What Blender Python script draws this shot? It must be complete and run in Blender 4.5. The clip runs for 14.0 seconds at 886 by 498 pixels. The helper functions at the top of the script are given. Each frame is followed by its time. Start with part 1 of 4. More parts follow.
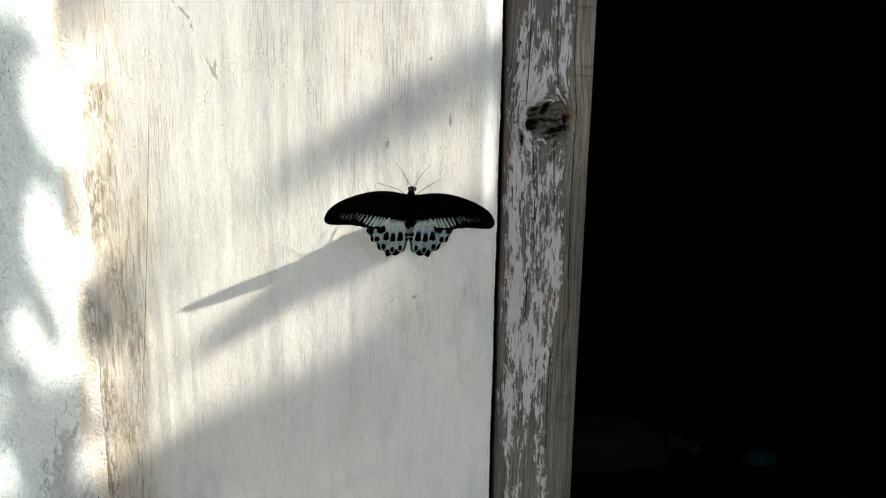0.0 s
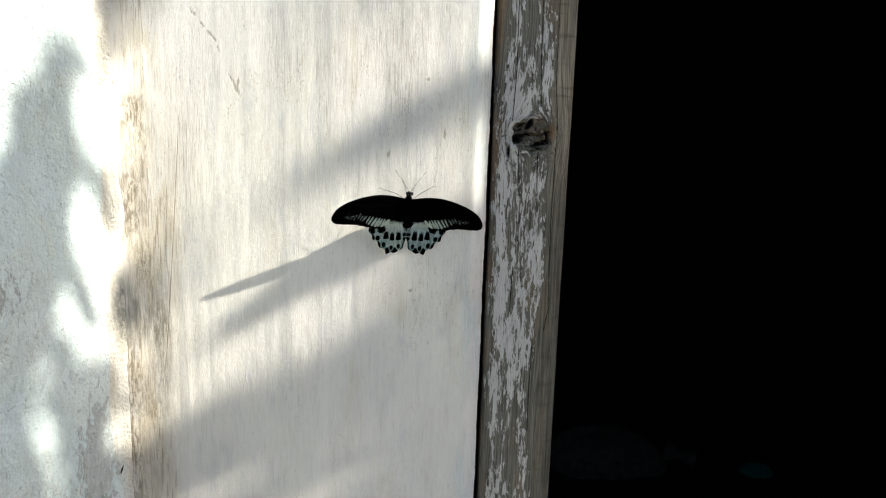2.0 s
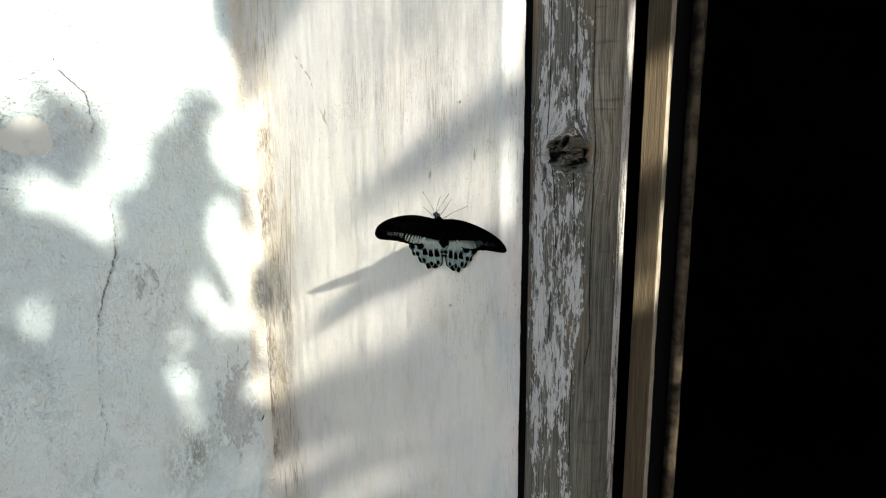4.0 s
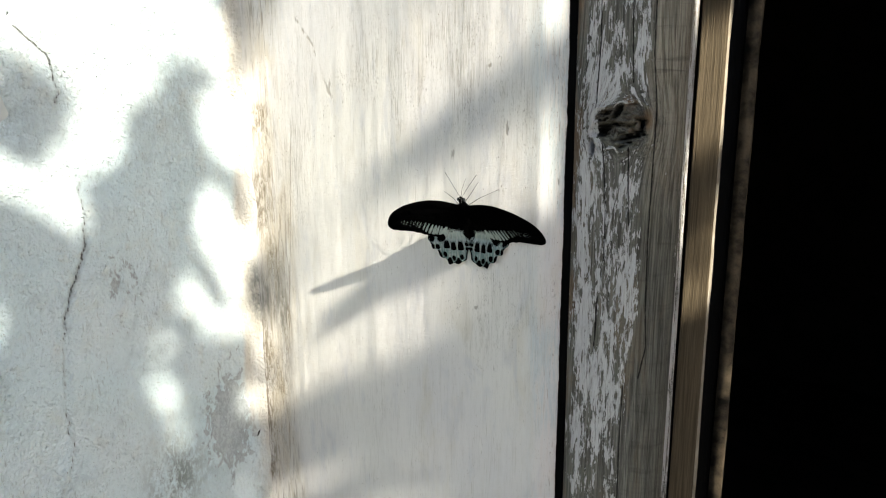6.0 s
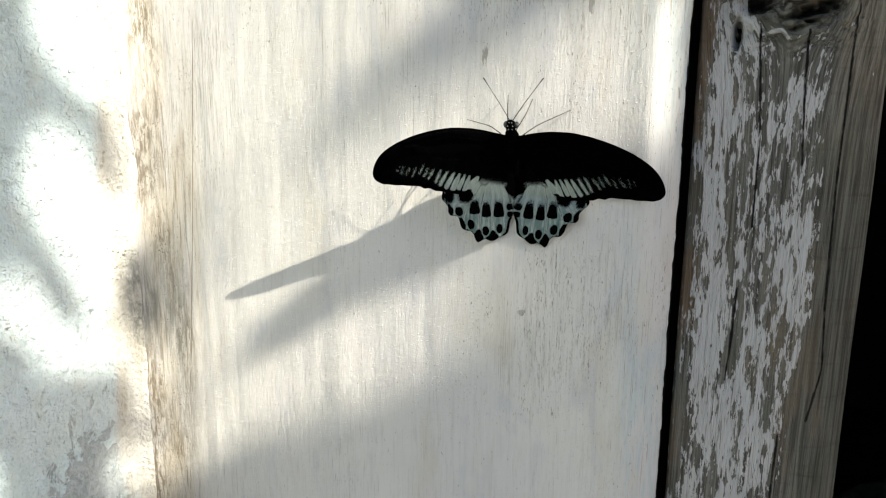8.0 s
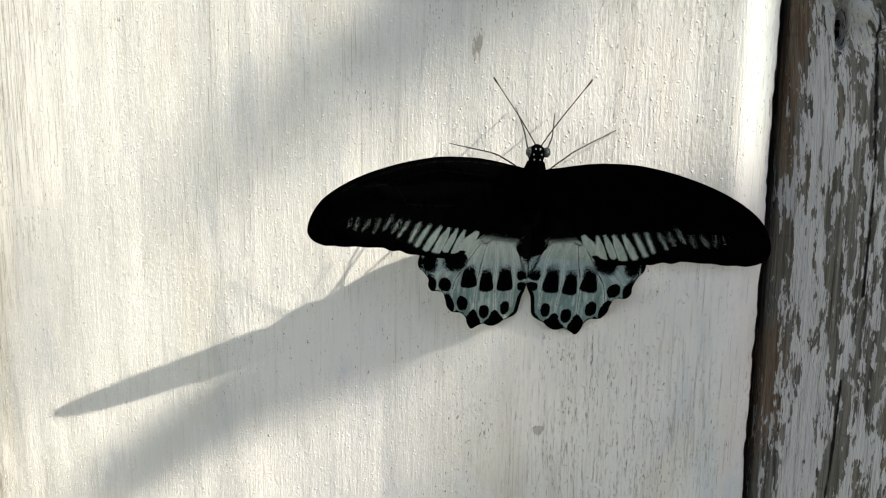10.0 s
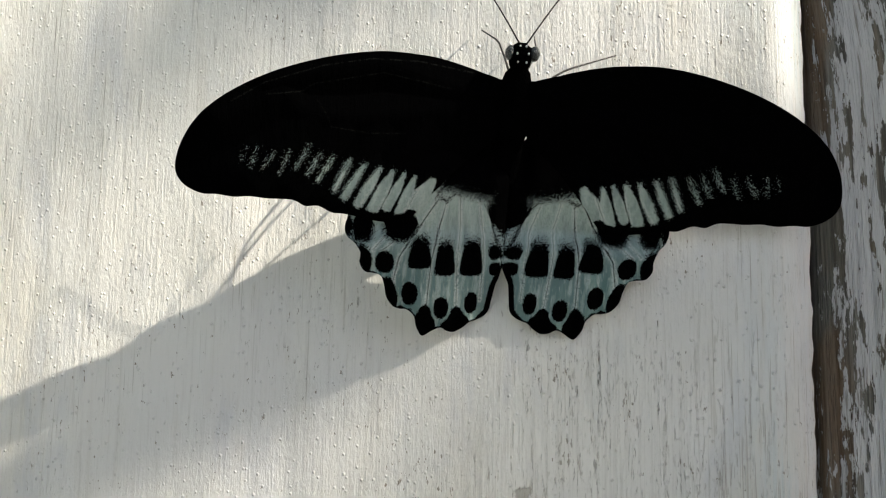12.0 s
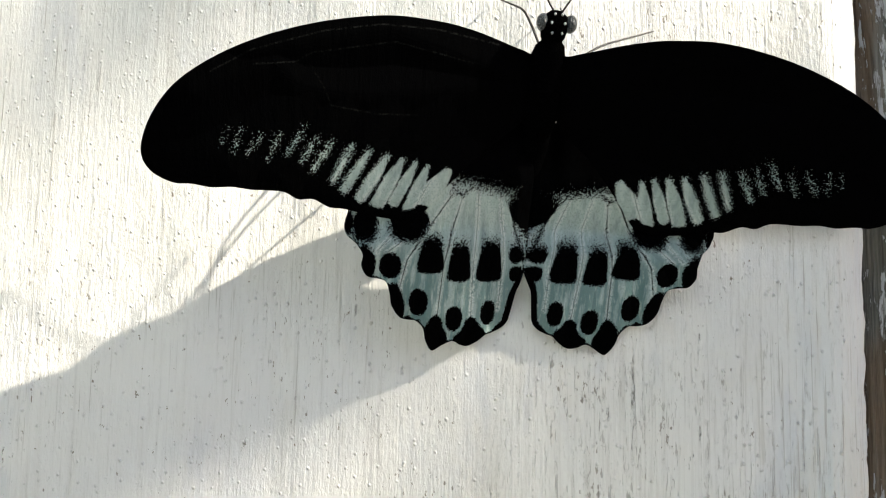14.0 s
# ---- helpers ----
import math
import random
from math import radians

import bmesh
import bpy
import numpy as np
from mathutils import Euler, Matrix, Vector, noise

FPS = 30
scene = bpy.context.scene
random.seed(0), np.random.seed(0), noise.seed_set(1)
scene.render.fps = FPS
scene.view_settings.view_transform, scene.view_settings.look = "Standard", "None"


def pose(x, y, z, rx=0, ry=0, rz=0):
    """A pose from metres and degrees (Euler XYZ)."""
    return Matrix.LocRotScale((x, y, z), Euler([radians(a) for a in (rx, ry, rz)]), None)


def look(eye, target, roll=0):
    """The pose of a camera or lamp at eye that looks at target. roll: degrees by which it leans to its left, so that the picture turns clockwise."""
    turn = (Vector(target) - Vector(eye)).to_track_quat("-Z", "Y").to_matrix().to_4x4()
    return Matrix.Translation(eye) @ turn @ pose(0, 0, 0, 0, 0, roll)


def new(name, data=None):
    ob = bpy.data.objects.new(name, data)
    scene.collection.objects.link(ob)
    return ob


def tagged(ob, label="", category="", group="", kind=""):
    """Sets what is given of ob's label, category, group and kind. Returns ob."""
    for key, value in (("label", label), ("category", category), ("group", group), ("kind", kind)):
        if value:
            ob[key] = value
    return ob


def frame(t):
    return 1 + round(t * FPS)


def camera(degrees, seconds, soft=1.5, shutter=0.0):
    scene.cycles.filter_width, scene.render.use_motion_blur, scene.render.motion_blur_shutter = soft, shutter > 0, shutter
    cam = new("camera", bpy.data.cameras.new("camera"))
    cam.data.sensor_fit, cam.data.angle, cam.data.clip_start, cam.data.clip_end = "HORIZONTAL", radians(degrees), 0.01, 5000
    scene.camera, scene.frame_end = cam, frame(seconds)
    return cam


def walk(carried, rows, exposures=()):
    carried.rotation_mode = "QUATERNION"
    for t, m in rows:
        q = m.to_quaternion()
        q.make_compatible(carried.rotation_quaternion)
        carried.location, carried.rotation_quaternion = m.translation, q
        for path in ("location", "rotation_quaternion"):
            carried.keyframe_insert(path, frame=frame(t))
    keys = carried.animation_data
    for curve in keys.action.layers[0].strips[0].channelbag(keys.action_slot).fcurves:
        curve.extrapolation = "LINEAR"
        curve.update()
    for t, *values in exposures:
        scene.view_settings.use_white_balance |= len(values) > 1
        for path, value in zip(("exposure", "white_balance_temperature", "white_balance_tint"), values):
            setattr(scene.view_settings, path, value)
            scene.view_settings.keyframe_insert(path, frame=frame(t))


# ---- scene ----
cam = camera(70.1, 14.0, 1.15)
METRES, EYE, TILT, LEAN, TURN = 0.96, 1.5, 0.0, 0.0, 2.3
ROWS = [
    (0.0, 0.0, 0.0, 0.0, 0.16, -9.38, -0.94),
    (0.5, 0.0021, -0.0547, 0.0006, 0.31, -9.56, -1.37),
    (1.0, 0.0006, -0.0763, 0.0017, 3.6, -9.2, -1.1),
    (1.5, 0.0088, -0.0778, -0.0046, 2.56, -9.49, -1.08),
    (2.0, 0.0095, -0.0595, -0.0001, 0.7, -8.42, -1.9),
    (2.5, 0.0484, -0.0205, 0.0481, 6.48, -11.69, -0.66),
    (3.0, 0.1459, 0.0093, 0.058, 20.38, -9.67, -2.46),
    (3.5, 0.2513, 0.0098, 0.0576, 30.37, -11.04, -0.07),
    (3.7, 0.2728, 0.011, 0.052, 32.36, -11.14, 0.83),
    (5.8, 0.2363, 0.0573, 0.0223, 34.06, -10.55, -0.51),
    (6.0, 0.2155, 0.0743, 0.0196, 33.51, -10.99, 0.25),
    (6.5, 0.1618, 0.1135, 0.0066, 31.92, -11.3, 1.41),
    (7.0, 0.1463, 0.1302, -0.0005, 29.36, -10.74, 0.84),
    (7.5, 0.1063, 0.1706, -0.0221, 26.6, -9.88, 0.25),
    (8.0, 0.0611, 0.2037, -0.0383, 24.36, -9.85, -0.74),
    (8.5, 0.0402, 0.2273, 0.0026, 21.92, -13.55, 0.28),
    (9.0, 0.0189, 0.2453, 0.0184, 18.8, -15.4, 0.57),
    (9.2, 0.0133, 0.2511, 0.0101, 17.85, -14.83, 0.6),
    (11.3, -0.0389, 0.3497, -0.0779, 4.05, 3.34, -1.55),
    (11.5, -0.033, 0.3523, -0.0793, 3.97, 3.52, -1.32),
    (12.0, -0.0272, 0.3434, -0.0787, 4.9, 5.07, -1.03),
    (12.5, -0.0363, 0.3525, -0.0782, 3.32, 4.48, -1.25),
    (13.0, -0.039, 0.357, -0.0781, 2.43, 4.31, -1.01),
    (13.5, -0.039, 0.3617, -0.0765, 2.44, 4.36, -1.24),
    (14.0, -0.0364, 0.3602, -0.0757, 2.2, 4.44, -1.23),
]
walk(cam, [(t, pose(0, 0, EYE, TILT, LEAN, TURN) @ pose(METRES * x, METRES * y, METRES * z, 90 + pitch, roll, yaw)) for t, x, y, z, yaw, pitch, roll in ROWS],
     [(0.0, 1.33), (9.0, 1.35), (11.5, 1.25), (12.0, 1.21), (12.5, 1.27), (13.0, 1.74), (14.0, 1.72)])

# ---- light ----
SUN = Vector((0.8124, -0.1919, 0.5507))          # from the place towards the sun
world = bpy.data.worlds.new("sky")
scene.world = world
world.use_nodes = True
wn = world.node_tree
sky = wn.nodes.new("ShaderNodeTexSky")
sky.sky_type, sky.sun_disc = "NISHITA", False
sky.sun_elevation, sky.sun_rotation = math.asin(SUN.z), math.atan2(SUN.x, SUN.y)
wn.links.new(sky.outputs[0], wn.nodes["Background"].inputs[0])
wn.nodes["Background"].inputs[1].default_value = 0.097
sun = new("sun", bpy.data.lights.new("sun", "SUN"))
sun.data.energy, sun.data.angle, sun.data.color = 5.0, radians(0.53), (1.0, 0.937, 0.788)
sun.matrix_world = look((3 * SUN.x, 3 * SUN.y, 6), (0, 0, 6 - 3 * SUN.z))


# ---- node helpers ----
class Shader:
    """A material with short calls for its nodes; coordinates are the object's own metres."""

    def __init__(self, name, rough=0.8, spec=0.3, metal=0.0):
        self.m = bpy.data.materials.new(name)
        self.m.use_nodes = True
        self.t = self.m.node_tree
        self.b = self.t.nodes["Principled BSDF"]
        self.b.inputs["Roughness"].default_value = rough
        self.b.inputs["Specular IOR Level"].default_value = spec
        self.b.inputs["Metallic"].default_value = metal
        if spec == 0:
            self.b.inputs["IOR"].default_value = 1.0
        self.co = self.t.nodes.new("ShaderNodeTexCoord").outputs["Object"]

    def put(self, sock, v):
        if isinstance(v, bpy.types.NodeSocket):
            self.t.links.new(v, sock)
        elif isinstance(v, tuple) and len(v) == 3 and sock.type == "RGBA":
            sock.default_value = (*v, 1)
        else:
            sock.default_value = v

    def noise(self, scale, detail=3.0, rough=0.55, warp=0.0):
        mp = self.t.nodes.new("ShaderNodeMapping")
        self.put(mp.inputs["Vector"], self.co)
        mp.inputs["Scale"].default_value = scale if isinstance(scale, tuple) else (scale,) * 3
        n = self.t.nodes.new("ShaderNodeTexNoise")
        self.put(n.inputs["Vector"], mp.outputs[0])
        n.inputs["Scale"].default_value = 1.0
        n.inputs["Detail"].default_value, n.inputs["Roughness"].default_value = detail, rough
        n.inputs["Distortion"].default_value = warp
        return n.outputs["Fac"]

    def cells(self, scale, feature="F1"):
        mp = self.t.nodes.new("ShaderNodeMapping")
        self.put(mp.inputs["Vector"], self.co)
        mp.inputs["Scale"].default_value = scale if isinstance(scale, tuple) else (scale,) * 3
        n = self.t.nodes.new("ShaderNodeTexVoronoi")
        n.feature = feature
        self.put(n.inputs["Vector"], mp.outputs[0])
        n.inputs["Scale"].default_value = 1.0
        return n.outputs["Distance"]

    def attr(self, name):
        n = self.t.nodes.new("ShaderNodeAttribute")
        n.attribute_name = name
        return n.outputs["Fac"]

    def step(self, v, a, b, lo=0.0, hi=1.0):
        n = self.t.nodes.new("ShaderNodeMapRange")
        n.interpolation_type = "SMOOTHSTEP"
        self.put(n.inputs["Value"], v)
        for i, w in zip(("From Min", "From Max", "To Min", "To Max"), (a, b, lo, hi)):
            n.inputs[i].default_value = w
        return n.outputs[0]

    def calc(self, op, a, b=0.0, c=0.0):
        n = self.t.nodes.new("ShaderNodeMath")
        n.operation = op
        for i, w in enumerate((a, b, c)):
            self.put(n.inputs[i], w)
        return n.outputs[0]

    def mix(self, f, a, b, blend="MIX"):
        n = self.t.nodes.new("ShaderNodeMix")
        n.data_type, n.blend_type = "RGBA", blend
        self.put(n.inputs["Factor"], f)
        self.put(n.inputs[6], a)
        self.put(n.inputs[7], b)
        return n.outputs[2]

    def bump(self, height, metres, normal=None):
        n = self.t.nodes.new("ShaderNodeBump")
        n.inputs["Strength"].default_value, n.inputs["Distance"].default_value = 1.0, metres
        self.put(n.inputs["Height"], height)
        if normal:
            self.put(n.inputs["Normal"], normal)
        return n.outputs[0]

    def done(self, color, rough=None, normal=None):
        self.put(self.b.inputs["Base Color"], color)
        if rough is not None:
            self.put(self.b.inputs["Roughness"], rough)
        if normal:
            self.put(self.b.inputs["Normal"], normal)
        return self.m


# ---- materials ----
def board_paint():
    s = Shader("limewashed_board", 0.62, 0.3)
    broad = s.noise((7, 7, 5), 4)
    mottle = s.noise((38, 38, 15), 5, 0.6, 0.4)
    cloud = s.noise((75, 75, 22), 4, 0.6, 0.3)
    streak = s.noise((240, 60, 20), 5, 0.6, 0.5)
    brush = s.noise((850, 200, 48), 5, 0.66, 0.2)
    hairs = s.noise((2300, 400, 40), 4, 0.62, 0.25)
    fleck = s.noise((1500, 500, 480), 4, 0.62)
    speck = s.noise((1000, 1000, 620), 3, 0.6)
    wear = s.step(s.noise((26, 26, 9), 4, 0.6), 0.42, 0.62)
    hairs = s.calc("ADD", hairs, s.calc("MULTIPLY", s.attr("worn"), 0.10))
    fleck = s.calc("ADD", fleck, s.calc("MULTIPLY", s.attr("worn"), 0.06))
    patch = s.step(s.noise((55, 55, 30), 3, 0.6), 0.45, 0.62)
    edge = s.attr("brown")
    c = s.mix(s.step(broad, 0.35, 0.7), (0.725, 0.70, 0.655), (0.645, 0.622, 0.615))
    c = s.mix(s.step(mottle, 0.52, 0.72, 0, 0.55), c, (0.60, 0.555, 0.475))
    c = s.mix(s.step(cloud, 0.48, 0.30, 0, 0.5), c, (0.53, 0.53, 0.555))
    c = s.mix(s.step(cloud, 0.60, 0.74, 0, 0.45), c, (0.74, 0.725, 0.69))
    c = s.mix(s.step(streak, 0.57, 0.74, 0, 0.22), c, (0.50, 0.46, 0.40))
    c = s.mix(s.step(brush, 0.52, 0.74, 0, 0.34), c, (0.44, 0.41, 0.37))
    c = s.mix(s.step(brush, 0.46, 0.28, 0, 0.20), c, (0.80, 0.785, 0.75))
    c = s.mix(s.calc("MULTIPLY", s.attr("blue"), s.step(brush, 0.64, 0.40, 0.15, 0.7)), c, (0.44, 0.52, 0.55))
    wash = s.calc("MULTIPLY", edge, s.step(s.noise((110, 60, 16), 5, 0.65, 0.4), 0.36, 0.60, 0.08, 0.78))
    c = s.mix(wash, c, (0.53, 0.455, 0.335))
    rust = s.calc("MULTIPLY", s.attr("rust"), s.step(s.noise((560, 200, 110), 5, 0.68, 0.5), 0.42, 0.60, 0.12, 0.9))
    c = s.mix(rust, c, (0.19, 0.155, 0.105))
    thread = s.calc("MULTIPLY", s.calc("MAXIMUM", edge, s.attr("rust")), s.step(s.noise((520, 90, 30), 5, 0.66, 0.6), 0.53, 0.62, 0, 0.85))
    c = s.mix(thread, c, (0.20, 0.16, 0.11))
    grime = s.calc("MULTIPLY", s.attr("grime"), s.step(s.noise((420, 120, 50), 5, 0.7), 0.36, 0.62, 0.15, 0.9))
    c = s.mix(grime, c, (0.22, 0.215, 0.19))
    c = s.mix(s.calc("MULTIPLY", s.calc("MULTIPLY_ADD", wear, 0.80, 0.14), s.step(hairs, 0.60, 0.67, 0, 0.75)), c, (0.30, 0.265, 0.215))
    c = s.mix(s.calc("MULTIPLY", s.calc("MULTIPLY_ADD", patch, 0.95, 0.05), s.step(fleck, 0.645, 0.69, 0, 0.9)), c, (0.20, 0.17, 0.13))
    dots = s.calc("ADD", speck, s.calc("MULTIPLY", s.calc("ADD", s.calc("MULTIPLY", edge, 0.6), s.attr("rust")), 0.07))
    c = s.mix(s.step(dots, 0.69, 0.73, 0, 0.85), c, (0.16, 0.125, 0.085))
    contour = s.calc("ABSOLUTE", s.calc("SUBTRACT", s.noise((430, 150, 15), 4, 0.65, 1.0), 0.5))
    broken = s.calc("MULTIPLY", s.step(contour, 0.004, 0.016, 1, 0), s.step(s.noise((1300, 1300, 380), 4, 0.7), 0.46, 0.56))
    broken = s.calc("MULTIPLY", broken, s.calc("MULTIPLY_ADD", s.attr("worn"), 0.60, s.calc("MULTIPLY", wear, 0.22)))
    c = s.mix(broken, c, (0.19, 0.165, 0.125))
    chain = s.calc("ADD", s.attr("chain"), s.calc("MULTIPLY_ADD", s.noise((1100, 1100, 240), 4, 0.7), 2.2, -0.95))
    chain = s.calc("MULTIPLY", s.step(chain, 0.10, 0.42, 0.9, 0), s.step(s.noise((700, 700, 200), 3, 0.65), 0.40, 0.52))
    c = s.mix(chain, c, (0.17, 0.165, 0.135))
    stain = s.step(s.calc("ADD", s.attr("stain"), s.calc("MULTIPLY_ADD", s.noise((900, 900, 260), 4, 0.62), 1.7, -0.85)), 0.42, 0.70)
    c = s.mix(s.calc("MULTIPLY", stain, 0.75), c, (0.29, 0.265, 0.225))
    seam = s.calc("ADD", s.calc("ADD", s.calc("ABSOLUTE", s.attr("seam")), s.attr("fade")), s.calc("MULTIPLY_ADD", s.noise((500, 500, 90), 4, 0.65), 0.9, -0.45))
    c = s.mix(s.step(seam, 0.10, 0.42, 0.85, 0), c, (0.20, 0.15, 0.10))
    n = s.bump(s.step(s.cells((190, 190, 170)), 0.0, 0.085, 1, 0), 0.00030)
    n = s.bump(s.step(s.cells((520, 520, 480)), 0.0, 0.20, 1, 0), 0.00026, n)
    n = s.bump(s.noise((1500, 1500, 700), 4, 0.65), 0.00020, n)
    n = s.bump(broken, -0.0002, n)
    n = s.bump(chain, -0.0003, n)
    n = s.bump(streak, 0.00005, n)
    n = s.bump(brush, 0.00016, n)
    n = s.bump(hairs, 0.00010, n)
    n = s.bump(mottle, 0.0004, n)
    n = s.bump(s.noise((110, 60, 90), 4, 0.6), 0.00040, n)
    n = s.bump(s.step(fleck, 0.64, 0.70), -0.00003, n)
    n = s.bump(stain, -0.0003, n)
    n = s.bump(s.step(seam, 0.1, 0.5), 0.0004, n)
    return s.done(c, s.step(broad, 0.3, 0.7, 0.5, 0.75), n)


def plaster():
    s = Shader("lime_plaster", 0.85, 0.25)
    broad = s.noise(9, 4)
    mid = s.noise((60, 60, 45), 4, 0.6)
    grain = s.noise(420, 4, 0.6)
    pit = s.noise((700, 700, 600), 2, 0.5)
    crumb = s.cells(330)
    c = s.mix(s.step(broad, 0.3, 0.7), (0.66, 0.785, 0.82), (0.72, 0.80, 0.82))
    c = s.mix(s.step(mid, 0.55, 0.75, 0, 0.35), c, (0.66, 0.65, 0.58))
    c = s.mix(s.step(grain, 0.55, 0.8, 0, 0.4), c, (0.40, 0.44, 0.44))
    blotch = s.noise((30, 30, 22), 7, 0.68, 0.5)
    c = s.mix(s.step(blotch, 0.52, 0.66, 0, 0.45), c, (0.46, 0.54, 0.56))
    c = s.mix(s.step(blotch, 0.44, 0.32, 0, 0.4), c, (0.68, 0.73, 0.70))
    rub = s.calc("MULTIPLY", s.step(s.noise((24, 24, 14), 3), 0.50, 0.62), s.step(s.noise((620, 620, 140), 4, 0.65, 0.4), 0.56, 0.66, 0, 0.45))
    c = s.mix(rub, c, (0.34, 0.37, 0.37))
    peel = s.step(s.calc("ADD", s.attr("peel"), s.calc("MULTIPLY_ADD", s.noise((150, 150, 90), 7, 0.68, 0.6), 2.4, -1.2)), 0.48, 0.54, 0, 0.85)
    c = s.mix(peel, c, s.mix(s.step(s.noise((240, 240, 160), 5, 0.7, 0.8), 0.48, 0.54), (0.40, 0.43, 0.44), (0.50, 0.53, 0.54)))
    ochre = s.calc("MULTIPLY", s.attr("brown"), s.step(s.noise((110, 110, 16), 5, 0.65, 0.4), 0.38, 0.62, 0.05, 0.75))
    rust = s.calc("MULTIPLY", s.attr("rust"), s.step(s.noise((560, 560, 110), 5, 0.68, 0.5), 0.42, 0.60, 0.12, 0.9))
    c = s.mix(rust, c, (0.19, 0.155, 0.105))
    dots = s.calc("ADD", s.noise((900, 900, 600), 3, 0.6), s.calc("MULTIPLY", s.attr("brown"), 0.06))
    c = s.mix(s.step(dots, 0.69, 0.73, 0, 0.85), c, (0.13, 0.10, 0.07))
    c = s.mix(s.step(s.attr("brown"), 0.02, 0.45, 0, 0.9), c, s.mix(s.noise((300, 300, 24), 4, 0.6), (0.64, 0.60, 0.53), (0.76, 0.74, 0.70)))
    c = s.mix(ochre, c, (0.54, 0.48, 0.375))
    grime = s.calc("MULTIPLY", s.attr("grime"), s.step(s.calc("ADD", s.noise((260, 260, 120), 7, 0.75, 0.6), s.calc("MULTIPLY", s.noise((45, 45, 30), 2), 0.4)), 0.58, 0.80, 0, 0.85))
    c = s.mix(grime, c, (0.20, 0.215, 0.195))
    c = s.mix(s.step(pit, 0.70, 0.78, 0, 0.7), c, (0.25, 0.25, 0.22))
    wob = s.calc("MULTIPLY_ADD", s.noise(420, 4, 0.65), 2.4, -1.15)
    crack = s.step(s.calc("ADD", s.attr("crack"), wob), 0.40, 1.05, 1, 0)
    halo = s.step(s.calc("ADD", s.attr("crack"), s.calc("MULTIPLY_ADD", s.noise(150, 4), 9.0, -4.5)), 0.0, 4.0, 0.35, 0)
    c = s.mix(halo, c, (0.42, 0.45, 0.44))
    c = s.mix(s.calc("MULTIPLY", crack, 0.85), c, (0.13, 0.13, 0.12))
    n = s.bump(mid, 0.006)
    n = s.bump(s.noise(190, 4, 0.6), 0.0028, n)
    n = s.bump(grain, 0.0022, n)
    n = s.bump(s.step(s.calc("ADD", crumb, s.step(mid, 0.4, 0.65, 0.4, 0)), 0.05, 0.35, 1, 0), 0.0010, n)
    n = s.bump(peel, -0.0006, n)
    n = s.bump(crack, -0.0008, n)
    return s.done(c, None, n)


